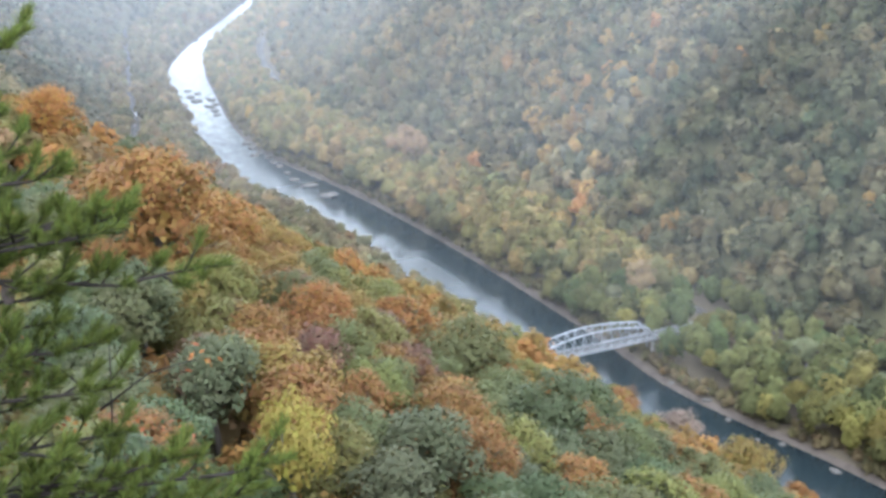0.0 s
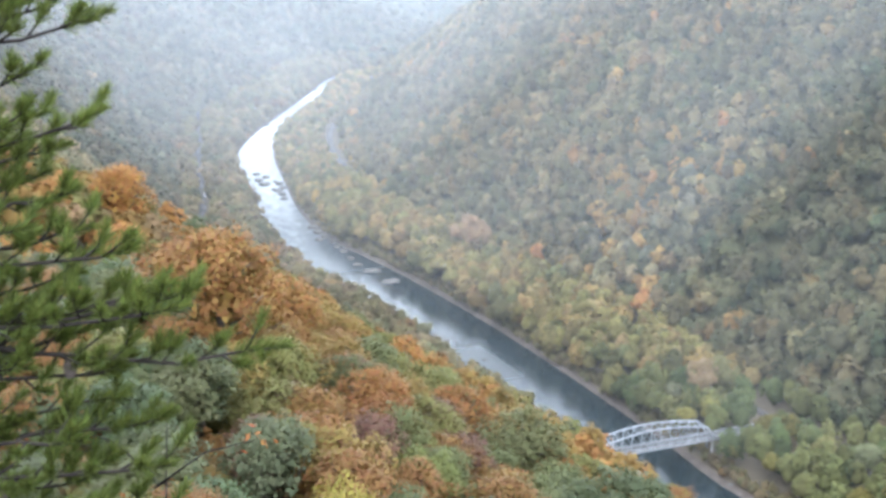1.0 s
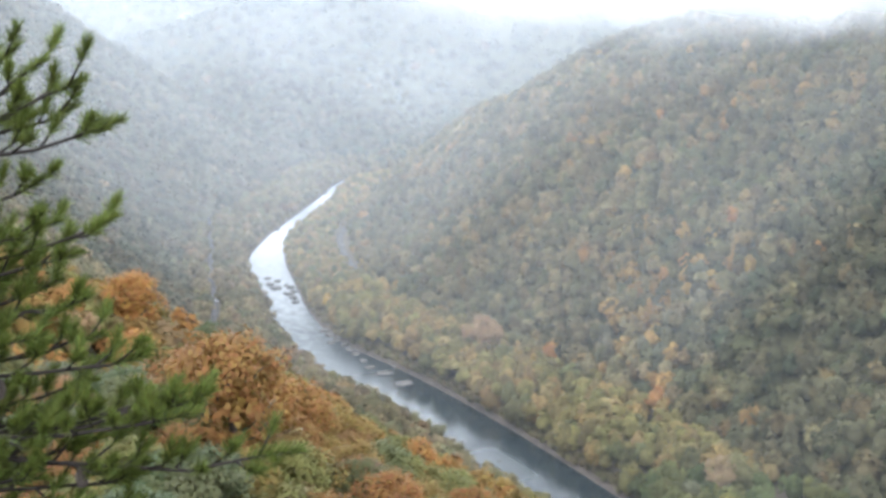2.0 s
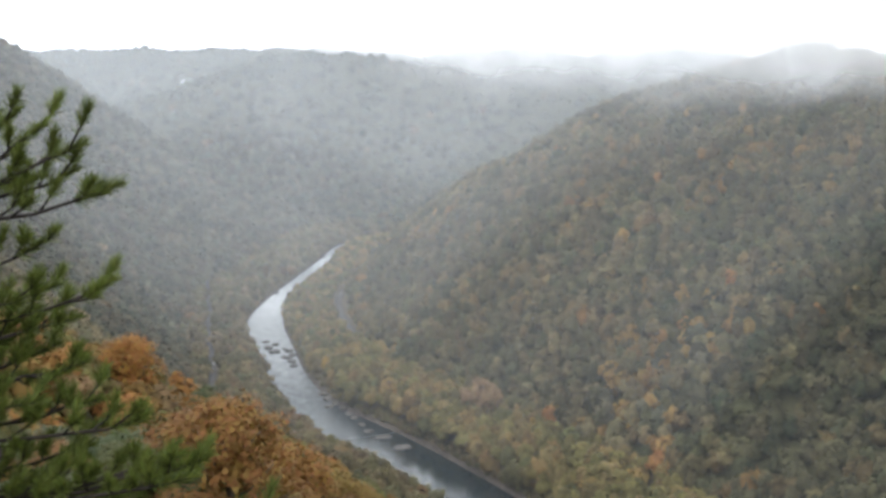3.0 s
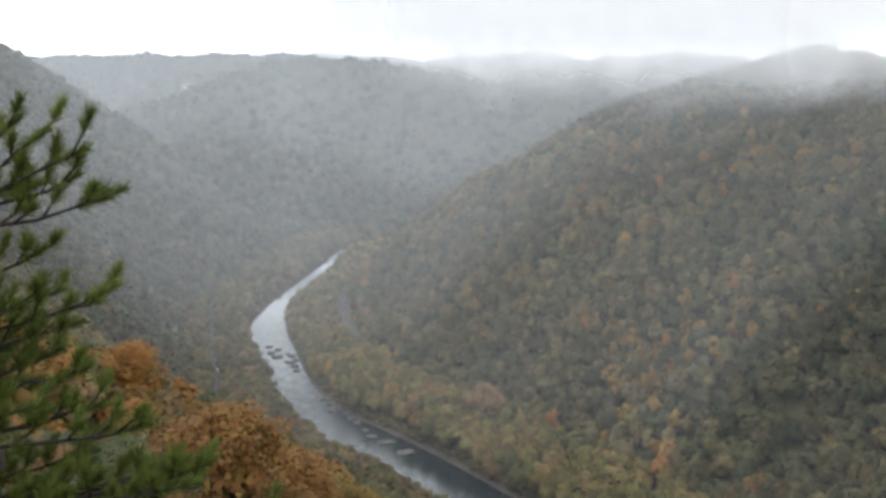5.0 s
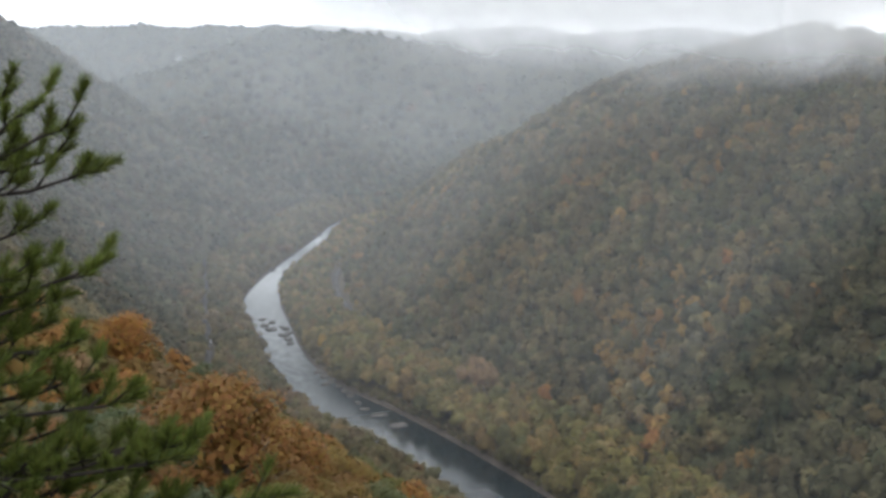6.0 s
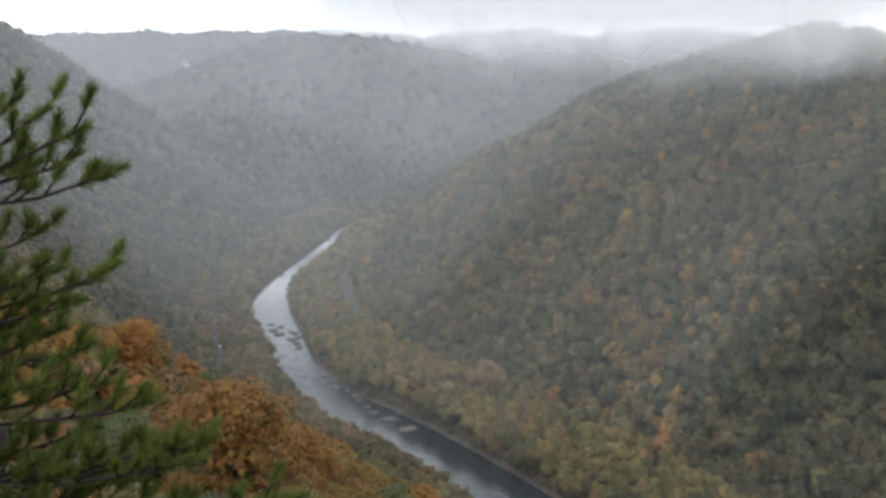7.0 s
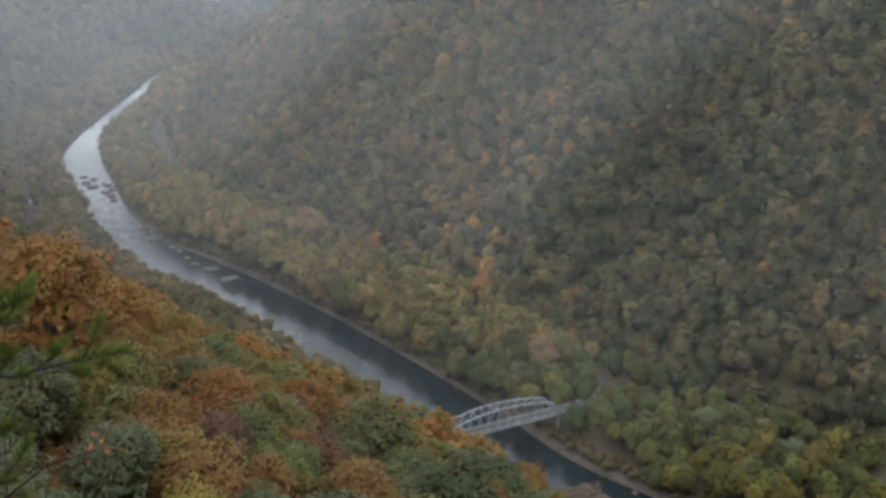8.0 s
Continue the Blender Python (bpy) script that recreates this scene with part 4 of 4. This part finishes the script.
# the sandstone ledge on which one stands
def ledge():
    bm = bmesh.new()
    bmesh.ops.create_grid(bm, x_segments=14, y_segments=14, size=0.5)
    bmesh.ops.solidify(bm, geom=bm.faces[:], thickness=1)
    me = bpy.data.meshes.new("overlook_ledge")
    zs = [v.co.z for v in bm.verts]
    hi, lo = max(zs), min(zs)
    for v in bm.verts:
        t = (v.co.z - lo) / (hi - lo)
        k = 1.0 + 0.25 * (1 - t)
        n = noise.noise(v.co * 6)
        v.co = Vector((v.co.x * 14 * k + 0.4 * n, v.co.y * 14 * k + 0.4 * n, 206 + t * 42.3 + 0.05 * n))
    bm.to_mesh(me)
    bm.free()
    me.materials.append(ROCK)
    ob = new("ground_ledge", me)
    ob.matrix_world = pose(-5.3, -4.3, 0, 0, 0, 38)
    return tagged(ob, "sandstone ledge of the overlook", "rock ledge", kind="structure")


ledge()


# ---------------------------------------------------------------- low cloud on the ridge
def mist_material(name, size, colour, low, high, dense, patch=False):
    """Thin cloud: its thickness grows with height and breaks up in drifts."""
    m, nd, ln, bsdf = material(name)
    nd.remove(bsdf)
    tc = nd.new("ShaderNodeTexCoord")
    sep = nd.new("ShaderNodeSeparateXYZ")
    ln.new(tc.outputs["Generated"], sep.inputs[0])
    n = nd.new("ShaderNodeTexNoise")
    n.inputs["Scale"].default_value, n.inputs["Detail"].default_value = size, 5
    mp = nd.new("ShaderNodeMapping")
    mp.inputs["Scale"].default_value = (1, 1, 1.5)
    ln.new(tc.outputs["Object"], mp.inputs[0])
    ln.new(mp.outputs[0], n.inputs["Vector"])
    ns = nd.new("ShaderNodeMath")
    ns.operation = "MULTIPLY_ADD"
    ns.inputs[1].default_value, ns.inputs[2].default_value = (0.5, -0.25) if patch else (0.34, -0.17)
    ln.new(n.outputs["Fac"], ns.inputs[0])
    ad = nd.new("ShaderNodeMath")
    ad.operation = "ADD"
    fold = nd.new("ShaderNodeMath")
    fold.operation = "PINGPONG"
    fold.inputs[1].default_value = 0.5 if patch else 0.75
    ln.new(sep.outputs["Z"], fold.inputs[0])
    ln.new(fold.outputs[0], ad.inputs[0])
    ln.new(ns.outputs[0], ad.inputs[1])
    mr = nd.new("ShaderNodeMapRange")
    mr.interpolation_type = "SMOOTHSTEP"
    mr.inputs["From Min"].default_value, mr.inputs["From Max"].default_value, mr.inputs["To Max"].default_value = low, high, dense
    ln.new(ad.outputs[0], mr.inputs["Value"])
    # ragged ends
    fade = nd.new("ShaderNodeMapRange")
    fade.interpolation_type = "SMOOTHSTEP"
    ab = nd.new("ShaderNodeMath")
    ab.operation = "PINGPONG"
    ab.inputs[1].default_value = 0.5
    ln.new(sep.outputs["X"], ab.inputs[0])
    fade.inputs["From Max"].default_value = 0.4 if patch else 0.15
    ln.new(ab.outputs[0], fade.inputs["Value"])
    mu = nd.new("ShaderNodeMath")
    mu.operation = "MULTIPLY"
    ln.new(mr.outputs[0], mu.inputs[0])
    ln.new(fade.outputs[0], mu.inputs[1])
    df, tl, tr = nd.new("ShaderNodeBsdfDiffuse"), nd.new("ShaderNodeBsdfTranslucent"), nd.new("ShaderNodeBsdfTransparent")
    df.inputs["Color"].default_value = tl.inputs["Color"].default_value = (*colour, 1)
    half, mx = nd.new("ShaderNodeMixShader"), nd.new("ShaderNodeMixShader")
    ln.new(df.outputs[0], half.inputs[1])
    ln.new(tl.outputs[0], half.inputs[2])
    ln.new(mu.outputs[0], mx.inputs[0])
    ln.new(tr.outputs[0], mx.inputs[1])
    ln.new(half.outputs[0], mx.inputs[2])
    ln.new(mx.outputs[0], nd["Material Output"].inputs["Surface"])
    return m


def cloud_sheet(name, a, b, z0, z1, bulge, mat, label):
    """A drifting bank of cloud from a to b in plan, curved and uneven."""
    a, b = Vector((*a, 0)), Vector((*b, 0))
    mid, ax = (a + b) / 2, (b - a).normalized()
    L = (b - a).length
    nx, nz = 40, 14
    verts, faces = [], []
    for j in range(nz + 1):
        for i in range(nx + 1):
            u, w = i / nx, j / nz
            d = bulge * math.sin(u * math.pi) * (0.6 + 0.4 * w) + bulge * 0.4 * noise.noise(Vector((u * 5, w * 2, L * 0.01)))
            verts.append(((u - 0.5) * L, d, z0 + (z1 - z0) * w))
    for j in range(nz):
        for i in range(nx):
            k = j * (nx + 1) + i
            faces.append((k, k + 1, k + nx + 2, k + nx + 1))
    me = bpy.data.meshes.new(name)
    me.from_pydata(verts, [], faces)
    me.polygons.foreach_set("use_smooth", np.ones(len(faces), bool))
    me.materials.append(mat)
    ob = new(name, me)
    ob.matrix_world = Matrix.Translation(mid) @ Matrix.Rotation(math.atan2(ax.y, ax.x), 4, "Z")
    return tagged(ob, label, "low cloud", "low cloud on the ridges", "stuff")


CLOUD = mist_material("low_cloud", 0.014, (0.66, 0.66, 0.66), 0.02, 0.62, 0.97)
WISP = mist_material("mist_wisp", 0.06, (0.6, 0.61, 0.62), 0.1, 0.7, 0.7, True)
cloud_sheet("low_cloud", (-170, 1340), (560, 650), 180, 345, -40, CLOUD, "low grey-white cloud clinging to the ridge top")
cloud_sheet("low_cloud", (-420, 2050), (520, 1900), 150, 350, -30, CLOUD, "low grey-white cloud over the far ridge")
cloud_sheet("mist_wisp", (-730, 2725), (-640, 2715), 120, 190, -5, WISP, "thin wisp of mist rising from the trees")
cloud_sheet("mist_wisp", (-290, 2045), (-240, 2045), 185, 245, -5, WISP, "thin wisp of mist rising from the trees")
cloud_sheet("mist_wisp", (165, 985), (240, 960), 185, 262, -5, WISP, "thin wisp of mist rising from the trees")


# ---------------------------------------------------------------- haze in the valley
def haze_bank(y, dense, span):
    """A thin bank of damp air across the gorge: it thins out towards the ground and above the ridges."""
    m, nd, ln, bsdf = material("valley_haze")
    nd.remove(bsdf)
    at = nd.new("ShaderNodeAttribute")
    at.attribute_name = "thickness"
    n = noise_node(nd, ln, 0.006, 3)
    mr = nd.new("ShaderNodeMapRange")
    mr.inputs["To Min"].default_value, mr.inputs["To Max"].default_value = 0.5 * dense, 1.5 * dense
    ln.new(n.outputs["Fac"], mr.inputs["Value"])
    mu = nd.new("ShaderNodeMath")
    mu.operation = "MULTIPLY"
    ln.new(at.outputs["Fac"], mu.inputs[0])
    ln.new(mr.outputs[0], mu.inputs[1])
    df, tl, tr = nd.new("ShaderNodeBsdfDiffuse"), nd.new("ShaderNodeBsdfTranslucent"), nd.new("ShaderNodeBsdfTransparent")
    df.inputs["Color"].default_value = tl.inputs["Color"].default_value = (0.77, 0.82, 0.87, 1)
    half, mx = nd.new("ShaderNodeMixShader"), nd.new("ShaderNodeMixShader")
    ln.new(df.outputs[0], half.inputs[1])
    ln.new(tl.outputs[0], half.inputs[2])
    ln.new(mu.outputs[0], mx.inputs[0])
    ln.new(tr.outputs[0], mx.inputs[1])
    ln.new(half.outputs[0], mx.inputs[2])
    ln.new(mx.outputs[0], nd["Material Output"].inputs["Surface"])
    xs, zs = np.arange(span[0], span[1] + 1, 15.0), np.arange(0.0, 331.0, 12.0)
    X, Z = np.meshgrid(xs, zs)
    Y = y + 30 * wobble(X, X * 0 + y, y * 0.01) + 8 * wobble(X * 2, Z * 2, 1.0)
    clear = np.clip((Z - ground_height(X, Y)) / 85, 0, 1)
    top = np.clip((330 - Z) / 90, 0, 1)
    thick = clear * clear * (3 - 2 * clear) * top * top * (3 - 2 * top)
    idx = np.arange(X.size).reshape(X.shape)
    quads = np.stack([idx[:-1, :-1], idx[:-1, 1:], idx[1:, 1:], idx[1:, :-1]], -1).reshape(-1, 4)
    quads = quads[thick.ravel()[quads].max(axis=1) > 0]
    used, inv = np.unique(quads, return_inverse=True)
    me = bpy.data.meshes.new("valley_haze")
    fill(me, np.stack([X, Y, Z], -1).reshape(-1, 3)[used], inv.reshape(-1, 4))
    me.polygons.foreach_set("use_smooth", np.ones(len(quads), bool))
    me.attributes.new("thickness", "FLOAT", "POINT").data.foreach_set("value", thick.ravel()[used].astype(np.float32))
    me.materials.append(m)
    return tagged(new("valley_haze", me), "thin pale haze hanging in the gorge", "haze", "haze in the valley", "stuff")


for y, dense, span in ((470, 0.04, (-400, 500)), (700, 0.065, (-600, 600)), (960, 0.098, (-700, 620)), (1330, 0.075, (-850, 700)), (1760, 0.12, (-1100, 750)), (2330, 0.10, (-1500, 900))):
    haze_bank(y, dense, span)
